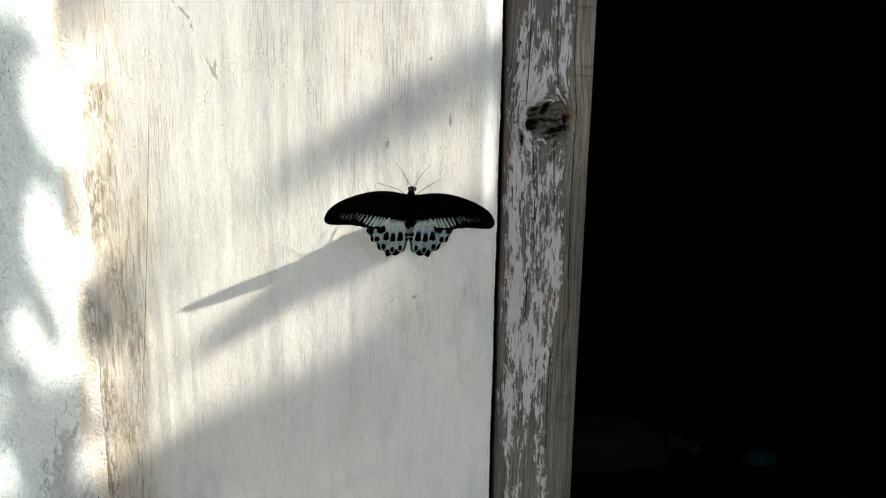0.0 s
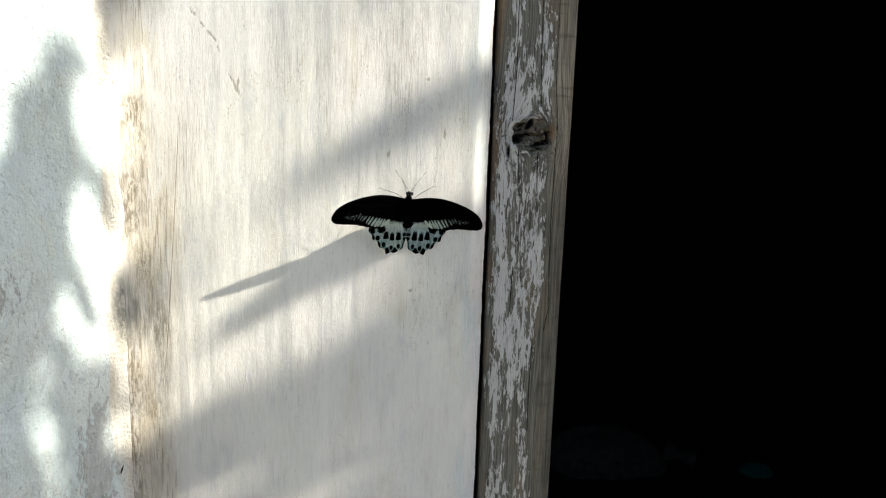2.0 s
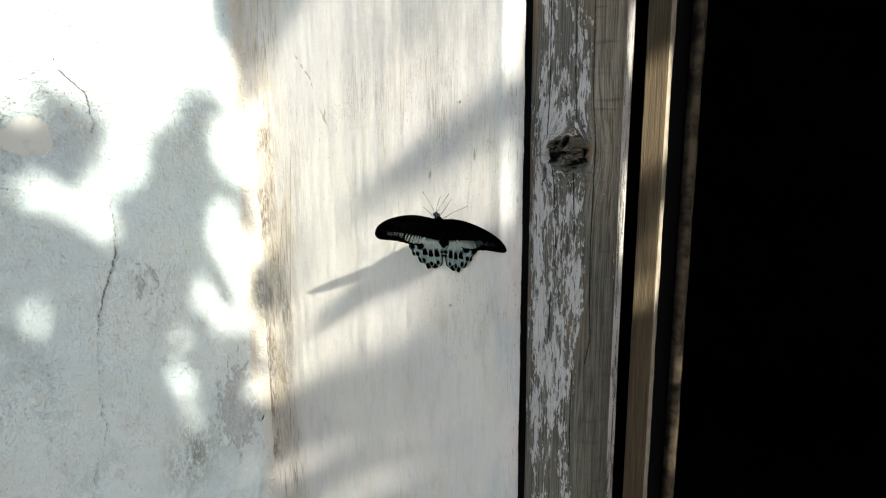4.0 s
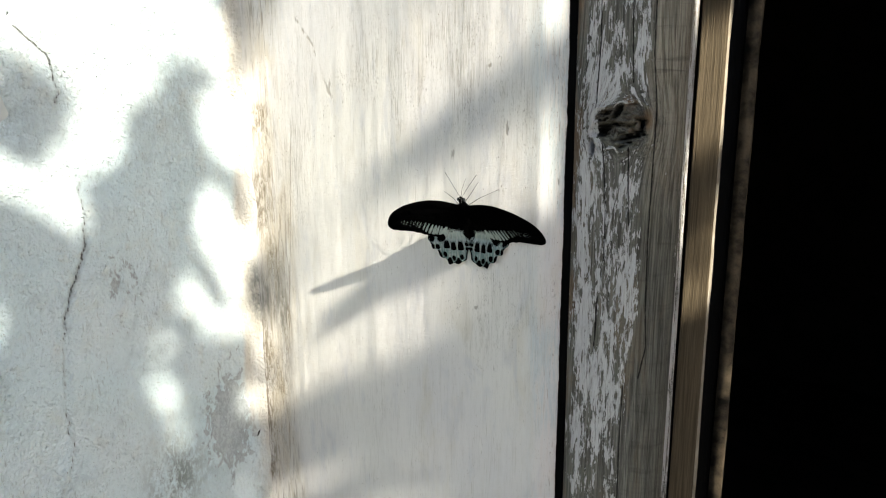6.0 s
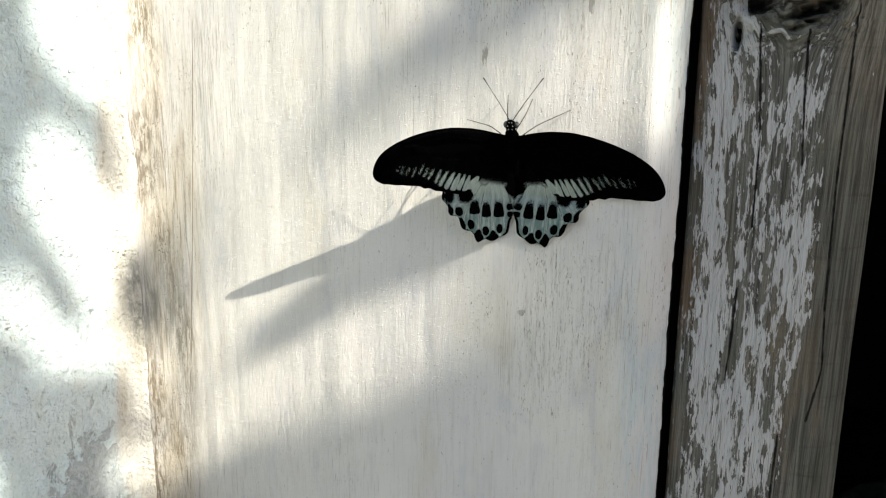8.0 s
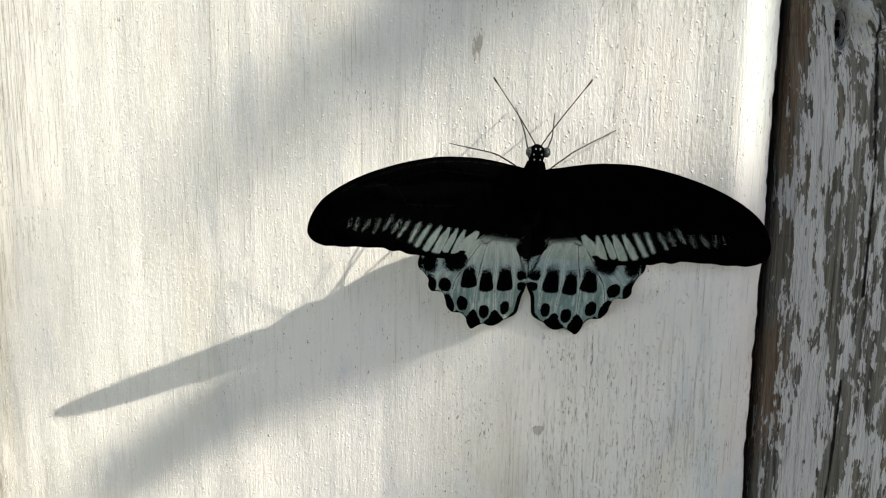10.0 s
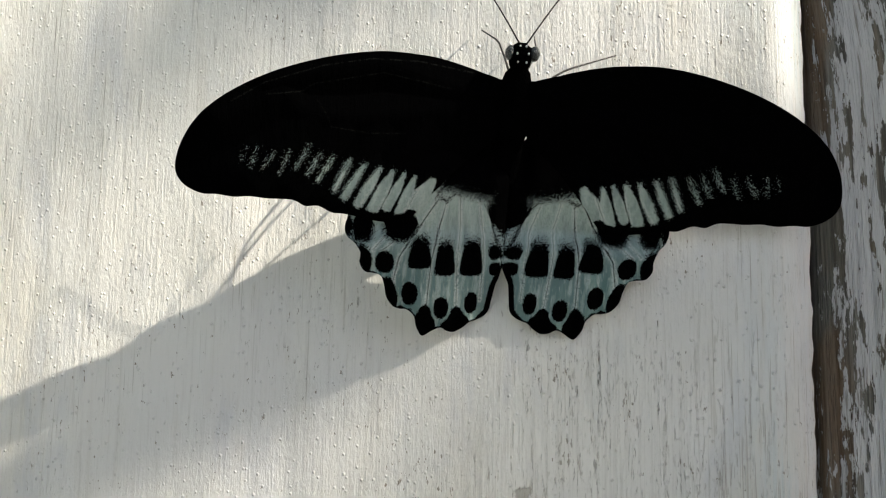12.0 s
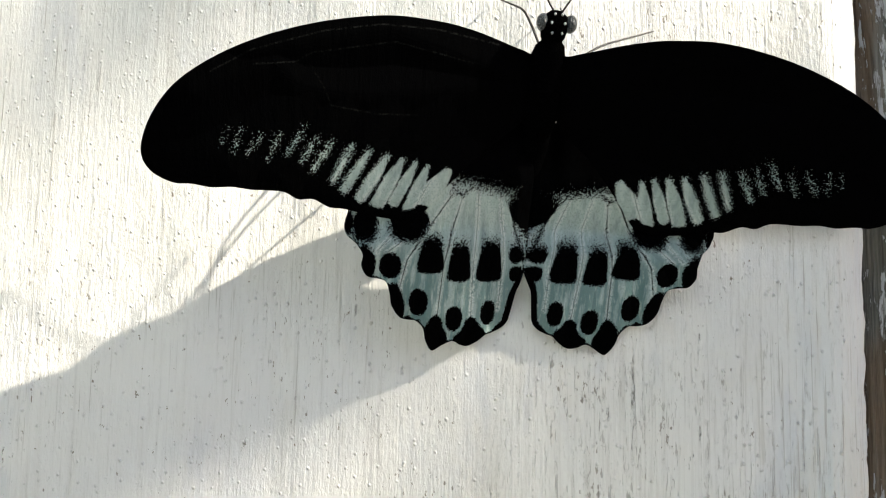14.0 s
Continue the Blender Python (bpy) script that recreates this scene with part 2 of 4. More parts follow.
def old_wood():
    s = Shader("flaking_post", 0.85, 0.2)
    shift = s.t.nodes.new("ShaderNodeCombineXYZ")
    s.put(shift.inputs[0], s.attr("bend"))
    bent = s.t.nodes.new("ShaderNodeVectorMath")
    s.put(bent.inputs[0], s.co)
    s.put(bent.inputs[1], shift.outputs[0])
    s.co = bent.outputs[0]
    grain = s.noise((900, 900, 16), 5, 0.68, 0.25)
    fibre = s.noise((2600, 2600, 40), 3, 0.6)
    broad = s.noise((60, 60, 17), 4, 0.6)
    c = s.mix(s.step(grain, 0.32, 0.68), (0.060, 0.057, 0.049), (0.25, 0.24, 0.21))
    c = s.mix(s.step(broad, 0.50, 0.66, 0, 0.55), c, (0.215, 0.165, 0.11))
    c = s.mix(s.step(s.noise((38, 38, 24), 3), 0.52, 0.66, 0, 0.4), c, (0.155, 0.16, 0.125))
    c = s.mix(s.step(fibre, 0.55, 0.75, 0, 0.55), c, (0.055, 0.05, 0.042))
    rings = s.noise((40, 40, 480), 3)
    c = s.mix(s.step(rings, 0.56, 0.72, 0, 0.4), c, (0.08, 0.075, 0.065))
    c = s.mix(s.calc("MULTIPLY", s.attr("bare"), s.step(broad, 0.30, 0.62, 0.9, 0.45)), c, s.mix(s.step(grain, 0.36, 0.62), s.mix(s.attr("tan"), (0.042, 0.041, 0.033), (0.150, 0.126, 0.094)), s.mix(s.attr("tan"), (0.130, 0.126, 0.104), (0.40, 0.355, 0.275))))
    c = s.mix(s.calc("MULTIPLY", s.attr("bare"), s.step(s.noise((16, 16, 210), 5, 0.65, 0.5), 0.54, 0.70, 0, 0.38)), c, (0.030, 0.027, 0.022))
    c = s.mix(s.attr("rust"), c, s.mix(s.noise(260, 4, 0.65), (0.12, 0.085, 0.05), (0.32, 0.175, 0.085)))
    # near-black in the knot's hollows, their shade put into the colour
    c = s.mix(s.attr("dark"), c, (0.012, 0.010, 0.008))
    chips = s.noise((400, 400, 66), 7, 0.70, 0.12)
    chips = s.calc("ADD", chips, s.calc("MULTIPLY", s.noise((80, 80, 14), 2), 0.55))
    chips = s.calc("ADD", chips, s.calc("MULTIPLY_ADD", s.noise((1100, 1100, 260), 3), 0.26, -0.13))
    flecks = s.step(s.noise((150, 150, 42), 3, 0.6), 0.66, 0.72, 0, 0.30)
    lum = s.step(s.calc("ADD", s.calc("ADD", chips, flecks), s.attr("paint")), 0.99, 1.004)
    paint = s.mix(s.noise((420, 420, 70), 4, 0.65), (0.46, 0.46, 0.465), (0.70, 0.69, 0.675))
    paint = s.mix(s.step(s.noise((1500, 1500, 60), 4, 0.65), 0.56, 0.64, 0, 0.75), paint, (0.22, 0.20, 0.17))
    c = s.mix(lum, c, paint)
    split = s.step(s.calc("ADD", s.attr("split"), s.calc("MULTIPLY_ADD", s.noise((700, 700, 200), 3), 1.0, -0.5)), 0.30, 0.75, 1, 0)
    c = s.mix(split, c, (0.010, 0.008, 0.007))
    n = s.bump(grain, 0.0018)
    n = s.bump(fibre, 0.0004, n)
    n = s.bump(lum, 0.0006, n)
    n = s.bump(split, -0.0012, n)
    return s.done(c, None, n)


def raw_wood(name, dark, light, stretch=14):
    s = Shader(name, 0.75, 0.25)
    g = s.noise((700, 260, stretch), 5, 0.6, 0.3)
    f = s.noise((2500, 900, 45), 3)
    c = s.mix(s.step(g, 0.3, 0.7), dark, light)
    c = s.mix(s.step(f, 0.55, 0.8, 0, 0.5), c, tuple(0.5 * v for v in dark))
    return s.done(c, None, s.bump(f, 0.0003, s.bump(g, 0.0008)))


def plain(name, a, b, scale=40, rough=0.9, relief=0.002, spec=0.2):
    s = Shader(name, rough, spec)
    n, f = s.noise(scale, 5), s.noise(scale * 9, 3)
    c = s.mix(s.step(n, 0.3, 0.7), a, b)
    c = s.mix(s.step(f, 0.5, 0.8, 0, 0.4), c, tuple(0.6 * v for v in a))
    return s.done(c, None, s.bump(n, relief))


def wing_scales():
    s = Shader("wing_scales", 0.62, 0.10)
    dust = s.noise(4300, 1, 0.6)
    weave = s.noise((2600, 700, 900), 4, 0.65)
    sheen_streak = s.noise((700, 120, 300), 3, 0.6)
    v = s.calc("ADD", s.attr("pale"), s.calc("MULTIPLY", s.calc("SUBTRACT", dust, 0.5), s.attr("fuzz")))
    f = s.step(v, -0.03, 0.05)
    c = s.mix(s.attr("tone"), (0.33, 0.395, 0.37), (0.080, 0.150, 0.150))
    # sheen between the veins, put into the colour as light and dark streaks
    c = s.mix(s.step(sheen_streak, 0.50, 0.66, 0, 0.5), c, (0.44, 0.49, 0.475))
    c = s.mix(s.step(sheen_streak, 0.48, 0.34, 0, 0.4), c, (0.12, 0.17, 0.18))
    c = s.mix(s.step(weave, 0.52, 0.74, 0, 0.4), c, (0.50, 0.53, 0.51))
    c = s.mix(s.step(dust, 0.50, 0.70, 0, 0.5), c, (0.13, 0.165, 0.165))
    # pale speckle along the veins, with some sheen painted in
    rime_sheen = s.calc("MULTIPLY", s.step(s.attr("vein"), 0.75, 0.20), s.step(dust, 0.58, 0.46))
    c = s.mix(s.calc("MULTIPLY", rime_sheen, 0.7), c, (0.52, 0.54, 0.52))
    c = s.mix(s.step(s.attr("vein"), 0.04, 0.13, 0.5, 0), c, (0.03, 0.034, 0.035))
    scale = s.step(s.noise(5200, 2, 0.6), 0.66, 0.72)
    line = s.calc("MULTIPLY", s.step(s.attr("line"), 0.05, 0.17, 1, 0), s.step(s.noise(2200, 3, 0.7), 0.42, 0.58))
    black = s.mix(s.calc("MULTIPLY", scale, 0.018), (0.0008, 0.0008, 0.0009), (0.10, 0.11, 0.11))
    black = s.mix(s.calc("MULTIPLY", line, 0.28), black, (0.022, 0.023, 0.022))
    c = s.mix(f, black, c)
    s.put(s.b.inputs["Specular IOR Level"], s.calc("MULTIPLY", f, 0.22))
    n = s.bump(s.attr("vein"), -0.00025, s.bump(dust, 0.00005))
    n = s.bump(sheen_streak, 0.00025, n)
    return s.done(c, None, n)


def velvet(name, col, rough=0.9, spec=0.0):
    s = Shader(name, rough, spec)
    n = s.noise(3000, 3)
    return s.done(s.mix(n, col, tuple(0.5 * v for v in col)), None, s.bump(n, 0.0003))


BOARD, PLASTER, POST = board_paint(), plaster(), old_wood()
JAMB = raw_wood("bare_brown_wood", (0.085, 0.064, 0.038), (0.17, 0.13, 0.08))
# mottled from tan to near-black, which holds the doorway's shade
STUD = plain("shade_mottled_wood", (0.012, 0.010, 0.007), (0.13, 0.10, 0.065), 55, 0.8, 0.002)
# near-black wood: shade of the recess is put into the colour
DARKWOOD = raw_wood("shade_black_wood", (0.002, 0.0018, 0.0015), (0.006, 0.005, 0.004))
EDGE = plain("worn_pale_edge", (0.26, 0.225, 0.17), (0.40, 0.355, 0.285), 90, 0.8, 0.0006)
# near-black base colour carries the darkness of the unlit room
ROOM = plain("unlit_room_black", (0.012, 0.012, 0.011), (0.03, 0.028, 0.025), 6)
FACADE = plain("outer_limewash", (0.55, 0.58, 0.57), (0.66, 0.66, 0.62), 8)
OPPOSITE = plain("sky_block_grey", (0.13, 0.13, 0.12), (0.20, 0.195, 0.18), 5)
EARTH = plain("dry_earth", (0.125, 0.11, 0.09), (0.20, 0.18, 0.15), 3, 0.95, 0.01)
LEAF = plain("leaf_green", (0.045, 0.085, 0.022), (0.085, 0.13, 0.035), 60, 0.5, 0.001, 0.4)
BARK = plain("bark", (0.10, 0.075, 0.05), (0.19, 0.15, 0.11), 50, 0.95, 0.006)
SACK = plain("dusty_sacking", (0.05, 0.048, 0.043), (0.095, 0.09, 0.08), 30, 0.95, 0.004)
GREEN = plain("teal_plastic", (0.005, 0.09, 0.072), (0.01, 0.15, 0.118), 60, 0.4, 0.001)
WING, BODY = wing_scales(), velvet("black_fur", (0.0010, 0.0010, 0.0011))
EYE_MAT = velvet("compound_eye", (0.035, 0.04, 0.042), 0.25, 0.5)
SPOT = velvet("white_hairs", (0.45, 0.47, 0.46))
LEG = velvet("dark_chitin", (0.018, 0.014, 0.012), 0.5, 0.3)
SOOT = velvet("dead_insect_wing", (0.03, 0.028, 0.024), 0.6, 0.2)


# ---- mesh helpers ----
def mesh_of(name, verts, faces, material, smooth=True):
    me = bpy.data.meshes.new(name)
    me.from_pydata([tuple(map(float, v)) for v in verts], [], [tuple(map(int, f)) for f in faces])
    me.materials.append(material)
    if smooth:
        me.polygons.foreach_set("use_smooth", [True] * len(me.polygons))
    me.update()
    return me


def attribute(me, name, values):
    at = me.attributes.new(name, "FLOAT", "POINT")
    at.data.foreach_set("value", np.asarray(values, dtype=np.float32).ravel())


def thing(name, me, label, category, kind="", parent=None):
    ob = new(name, me)
    ob.parent = parent
    return tagged(ob, label, category, kind=kind)


def part(name, me, parent, label=""):
    ob = new(name, me)
    ob.parent = parent
    return tagged(ob, label)


def box(name, lo, hi, material, bevel=0.004):
    bm = bmesh.new()
    bmesh.ops.create_cube(bm, size=1)
    size = [h - l for l, h in zip(lo, hi)]
    bmesh.ops.transform(bm, matrix=Matrix.Translation([(a + b) / 2 for a, b in zip(lo, hi)]) @ Matrix.Diagonal((*size, 1)), verts=bm.verts)
    if bevel:
        bmesh.ops.bevel(bm, geom=bm.edges[:], offset=bevel, segments=2, affect="EDGES")
    me = bpy.data.meshes.new(name)
    bm.to_mesh(me)
    bm.free()
    me.materials.append(material)
    return me


RNG = np.random.default_rng(7)
TABLE = RNG.random((256, 256))


def vnoise(x, y):
    """Smooth value noise in 0..1 on arrays."""
    xi, yi = np.floor(x).astype(int), np.floor(y).astype(int)
    fx, fy = x - xi, y - yi
    fx, fy = fx * fx * (3 - 2 * fx), fy * fy * (3 - 2 * fy)
    g = lambda i, j: TABLE[(xi + i) % 256, (yi + j) % 256]
    return (g(0, 0) * (1 - fx) + g(1, 0) * fx) * (1 - fy) + (g(0, 1) * (1 - fx) + g(1, 1) * fx) * fy


def fbm(x, y, octaves=4):
    total, weight = 0, 0
    for k in range(octaves):
        total = total + vnoise(x * 2 ** k + 17.3 * k, y * 2 ** k + 9.1 * k) * 0.5 ** k
        weight += 0.5 ** k
    return total / weight


def grid_faces(rows, cols):
    i, j = np.meshgrid(np.arange(rows - 1), np.arange(cols - 1), indexing="ij")
    a = (i * cols + j).ravel()
    return np.stack([a, a + 1, a + cols + 1, a + cols], 1)


def smooth01(v, a, b):
    t = np.clip((v - a) / (b - a), 0, 1)
    return t * t * (3 - 2 * t)


def polyline_distance(px, py, line):
    """Distance of the points to a polyline."""
    best = np.full(px.shape, 1e9)
    for (x0, y0), (x1, y1) in zip(line[:-1], line[1:]):
        dx, dy = x1 - x0, y1 - y0
        t = np.clip(((px - x0) * dx + (py - y0) * dy) / (dx * dx + dy * dy + 1e-12), 0, 1)
        best = np.minimum(best, np.hypot(px - x0 - t * dx, py - y0 - t * dy))
    return best


def tube(name, points, radii, material, sides=8):
    """A round bar along points."""
    pts = [Vector(p) for p in points]
    verts, faces = [], []
    for i, p in enumerate(pts):
        way = (pts[min(i + 1, len(pts) - 1)] - pts[max(i - 1, 0)]).normalized()
        a = way.orthogonal().normalized()
        b = way.cross(a)
        for k in range(sides):
            w = 2 * math.pi * k / sides
            verts.append(p + radii[i] * (math.cos(w) * a + math.sin(w) * b))
    for i in range(len(pts) - 1):
        for k in range(sides):
            m = (k + 1) % sides
            faces.append((i * sides + k, i * sides + m, (i + 1) * sides + m, (i + 1) * sides + k))
    faces += [tuple(range(sides))[::-1], tuple(range(len(verts) - sides, len(verts)))]
    me = bpy.data.meshes.new(name)
    me.from_pydata(verts, [], faces)
    me.materials.append(material)
    me.polygons.foreach_set("use_smooth", [True] * len(me.polygons))
    return me


# ---- structure ----
CORNER, FRONT = -0.287, 0.457                 # plane of the reveal (x) and of the board (y)
ZS = np.concatenate([np.linspace(0, 1.05, 8), np.arange(1.08, 1.74, 0.0013), np.linspace(1.78, 2.15, 5)])

# the board beside the door, with a rounded right edge
edge = [(0.0090, 0.0000), (0.0105, 0.0003), (0.0120, 0.0010), (0.0135, 0.0022), (0.0150, 0.0036), (0.0165, 0.0054), (0.0180, 0.0074), (0.0193, 0.0096), (0.0203, 0.0120), (0.0209, 0.0140), (0.0211, 0.0155), (0.0203, 0.0172), (0.0160, 0.0180), (0.0100, 0.0185)]
bx = np.concatenate([np.arange(CORNER - 0.002, 0.0082, 0.0014), [e[0] for e in edge]])
by = np.concatenate([np.zeros(len(bx) - len(edge)), [e[1] for e in edge]])
Z, X = np.meshgrid(ZS, bx, indexing="ij")
Y = FRONT + np.tile(by, (len(ZS), 1))
ragged = (fbm(Z * 40, Z * 0 + 3.0, 4) - 0.5) * 0.0013 + (fbm(Z * 400, Z * 0 + 8.0, 2) - 0.5) * 0.0007
X = X + ragged * smooth01(X, 0.012, 0.0205)
Y = Y - (fbm(X * 30, Z * 7, 3) - 0.5) * 0.0022 * smooth01(X, 0.02, 0.0) - (fbm(X * 160, Z * 9, 2) - 0.5) * 0.0004
Y = Y - 0.0095 * np.clip((-0.253 - X + 0.006 * (fbm(Z * 18, X * 20, 3) - 0.5)) / 0.034, 0, 1.1) ** 2
me = mesh_of("board", np.stack([X, Y, Z], -1).reshape(-1, 3), grid_faces(*X.shape), BOARD)
attribute(me, "blue", smooth01(X + 0.02 * (fbm(X * 40, Z * 18, 3) - 0.5), -0.003, 0.013) * (0.25 + 0.75 * smooth01(fbm(X * 60, Z * 14, 3), 0.35, 0.6)))
attribute(me, "brown", 0.85 * (0.25 + 0.75 * smooth01(X + 0.010 * (fbm(X * 30, Z * 22, 3) - 0.5), -0.288, -0.262)) * (1 - smooth01(X + 0.030 * (fbm(X * 25, Z * 14, 4) - 0.5), -0.252, -0.224)) * (0.40 + 0.60 * smooth01(fbm(X * 30, Z * 12, 3), 0.3, 0.62)))
drip = np.minimum(polyline_distance(X, Z, [(-0.268, 1.53), (-0.273, 1.48), (-0.272, 1.43), (-0.262, 1.40), (-0.2545, 1.37), (-0.254, 1.31), (-0.256, 1.27)]), 0.9 * polyline_distance(X, Z, [(-0.279, 1.335), (-0.2825, 1.26), (-0.285, 1.18)]))
attribute(me, "rust", np.clip(1.5 * np.exp(-(drip / 0.0105) ** 2) * (0.35 + 0.65 * smooth01(fbm(X * 40, Z * 20, 3), 0.3, 0.6)), 0, 1))
seam = (X - np.interp(Z, [1.306, 1.324, 1.412, 1.455, 1.506, 1.70], [-0.2513, -0.2489, -0.2413, -0.2380, -0.2341, -0.2200])) * 1000
attribute(me, "fade", 0.6 * smooth01(Z, 1.505, 1.56) + 0.6 * smooth01(Z, 1.31, 1.27))
attribute(me, "seam", seam)
blot = lambda x, z, rx, rz: np.exp(-(((X - x) / rx) ** 2 + ((Z - z) / rz) ** 2))
attribute(me, "grime", np.clip(1.1 * blot(-0.279, 1.362, 0.013, 0.030) + 1.0 * blot(-0.256, 1.352, 0.010, 0.036) + 0.5 * blot(-0.268, 1.44, 0.008, 0.04) + 0.4 * blot(-0.262, 1.22, 0.02, 0.06) + 0.35 * blot(-0.05, 1.62, 0.05, 0.03), 0, 1))
SCRATCH = [(-0.2222, 1.6095), (-0.2010, 1.5850), (-0.1925, 1.5620), (-0.1760, 1.5320), (-0.1720, 1.5190)]
stains = [(-0.029, 1.559, 0.0013, 0.0018), (-0.015, 1.517, 0.0016, 0.0060), (-0.060, 1.499, 0.0019, 0.0042), (-0.039, 1.388, 0.0022, 0.0016), (-0.0229, 1.3434, 0.0013, 0.0015),
          (-0.0739, 1.4235, 0.0007, 0.0032), (-0.083, 1.545, 0.0010, 0.0016), (-0.105, 1.404, 0.0005, 0.0005), (-0.1789, 1.4614, 0.0010, 0.0012), (-0.183, 1.553, 0.0014, 0.006)]
scratch = polyline_distance(X, Z, SCRATCH)
CHAINS = [[(0.0186, 1.20), (0.0190, 1.40), (0.0184, 1.52), (0.0188, 1.70)],
          [(-0.0388, 1.4196), (-0.0375, 1.4157), (-0.0388, 1.4108), (-0.0381, 1.4032), (-0.0359, 1.3947)],
          [(-0.0322, 1.412), (-0.0291, 1.4092), (-0.03, 1.4025), (-0.0312, 1.3958)],
          [(-0.0301, 1.4169), (-0.0295, 1.4121)],
          [(-0.0126, 1.4223), (-0.0139, 1.4126), (-0.0134, 1.406), (-0.0144, 1.3984)],
          [(-0.0235, 1.4191), (-0.0247, 1.4094), (-0.0243, 1.4018)],
          [(-0.0118, 1.4079), (-0.009, 1.4052)],
          [(-0.0187, 1.4309), (-0.0154, 1.4251)],
          [(-0.0346, 1.4188), (-0.0358, 1.4119), (-0.036, 1.4071)]]
attribute(me, "chain", np.min([polyline_distance(X + 0.002 * (fbm(Z * 120, Z * 0 + 4.0, 3) - 0.5), Z, l) for l in CHAINS], axis=0) * 1000)
crease = np.exp(-(polyline_distance(X, Z, [(-0.2915, 1.66), (-0.2905, 1.60), (-0.2870, 1.575), (-0.2825, 1.548)]) / 0.0013) ** 2)
attribute(me, "stain", np.clip(crease + sum(blot(*v) for v in stains) + 0.8 * np.exp(-(scratch / 0.0017) ** 2) * smooth01(fbm(X * 60, Z * 60, 3), 0.3, 0.55), 0, 1.2))
attribute(me, "worn", np.clip(1.2 * blot(-0.026, 1.385, 0.030, 0.036) + 0.8 * blot(-0.02, 1.53, 0.03, 0.05) + 0.9 * blot(-0.235, 1.48, 0.025, 0.07) + 0.8 * blot(-0.16, 1.56, 0.06, 0.05) + 0.8 * blot(-0.06, 1.56, 0.06, 0.05), 0, 1))
thing("wall_board", me, "whitewashed wooden board with streaky paint and stains", "wall", "structure")

# the plastered reveal that stands out at a right angle
ys = np.concatenate([np.arange(0.4572, 0.450, -0.0003), np.arange(0.4495, 0.13, -0.0014), np.linspace(0.12, -0.32, 10)])
Z, Yv = np.meshgrid(ZS, ys, indexing="ij")
crack_a = [(0.301, 1.480), (0.3015, 1.458), (0.2995, 1.433), (0.2955, 1.4205), (0.2890, 1.406), (0.283, 1.3885), (0.2790, 1.3755), (0.2770, 1.3560), (0.2746, 1.3395), (0.2732, 1.3128), (0.2735, 1.2940), (0.2752, 1.2795), (0.2739, 1.2709), (0.2688, 1.2544), (0.2626, 1.2432), (0.258, 1.215)]
crack_b = [(0.2702, 1.5865), (0.2785, 1.5781), (0.2898, 1.5692), (0.2908, 1.5643), (0.2912, 1.5500), (0.2930, 1.5412), (0.2914, 1.5365)]
wavy = Yv + (fbm(Z * 110, Z * 0 + 5.0, 4) - 0.5) * 0.0045
crack = np.minimum(polyline_distance(wavy, Z, crack_a) * (1.0 + 1.3 * smooth01(Z, 1.375, 1.355) + 0.8 * smooth01(Z, 1.43, 1.46)), polyline_distance(wavy, Z, crack_b) * 1.1) * 1000
crack = crack * (0.75 + 0.9 * fbm(Yv * 90, Z * 60, 3))
dent = np.exp(-(((Yv - 0.245) / 0.035) ** 2 + ((Z - 1.535) / 0.028) ** 2))
X = CORNER + (fbm(Yv * 22, Z * 18, 3) - 0.5) * 0.004 + (fbm(Yv * 120, Z * 110, 3) - 0.5) * 0.0012 - 0.006 * dent - 0.0012 * np.exp(-(crack / 1.2) ** 2)
X = X + 0.0016 * smooth01(Yv - np.interp(Z, [1.24, 1.30, 1.38, 1.43], [0.262, 0.2735, 0.280, 0.300]), -0.001, 0.003) * smooth01(Z, 1.48, 1.44)
bend = np.clip((Yv - 0.4372) / 0.0205, 0, 0.995)
X = X + (0.019 + 0.008 * (fbm(Z * 14, Z * 0 + 2.0, 3) - 0.5)) * (1 - np.sqrt(1 - bend ** 2))
me = mesh_of("reveal", np.stack([X, Yv, Z], -1).reshape(-1, 3), grid_faces(*X.shape), PLASTER)
attribute(me, "crack", crack)
attribute(me, "brown", 0.85 * smooth01(Yv + 0.024 * (fbm(Yv * 30, Z * 14, 4) - 0.5), 0.430, 0.452) * (0.35 + 0.65 * smooth01(fbm(Yv * 30 + 7, Z * 12, 3), 0.3, 0.62)))
drip = np.hypot(X - np.interp(Z, [1.18, 1.26, 1.335, 1.40, 1.50], [-0.285, -0.2825, -0.279, -0.274, -0.272]), Yv - 0.457)
attribute(me, "rust", np.exp(-(drip / 0.0085) ** 2) * (0.35 + 0.65 * smooth01(fbm(Yv * 40, Z * 20, 3), 0.3, 0.6)))
blot = lambda y, z, ry, rz: np.exp(-(((Yv - y) / ry) ** 2 + ((Z - z) / rz) ** 2))
attribute(me, "peel", np.clip(blot(0.412, 1.245, 0.026, 0.050) * 1.15 + 0.5 * blot(0.325, 1.40, 0.016, 0.03), 0, 1))
attribute(me, "grime", np.clip(1.0 * blot(0.355, 1.215, 0.028, 0.035) + 1.1 * blot(0.450, 1.365, 0.009, 0.032) + 0.5 * blot(0.24, 1.53, 0.03, 0.025) + 0.3 * blot(0.38, 1.55, 0.03, 0.08), 0, 1))
thing("wall_reveal", me, "rough pale blue limewashed plaster wall with a long crack", "wall", "structure")

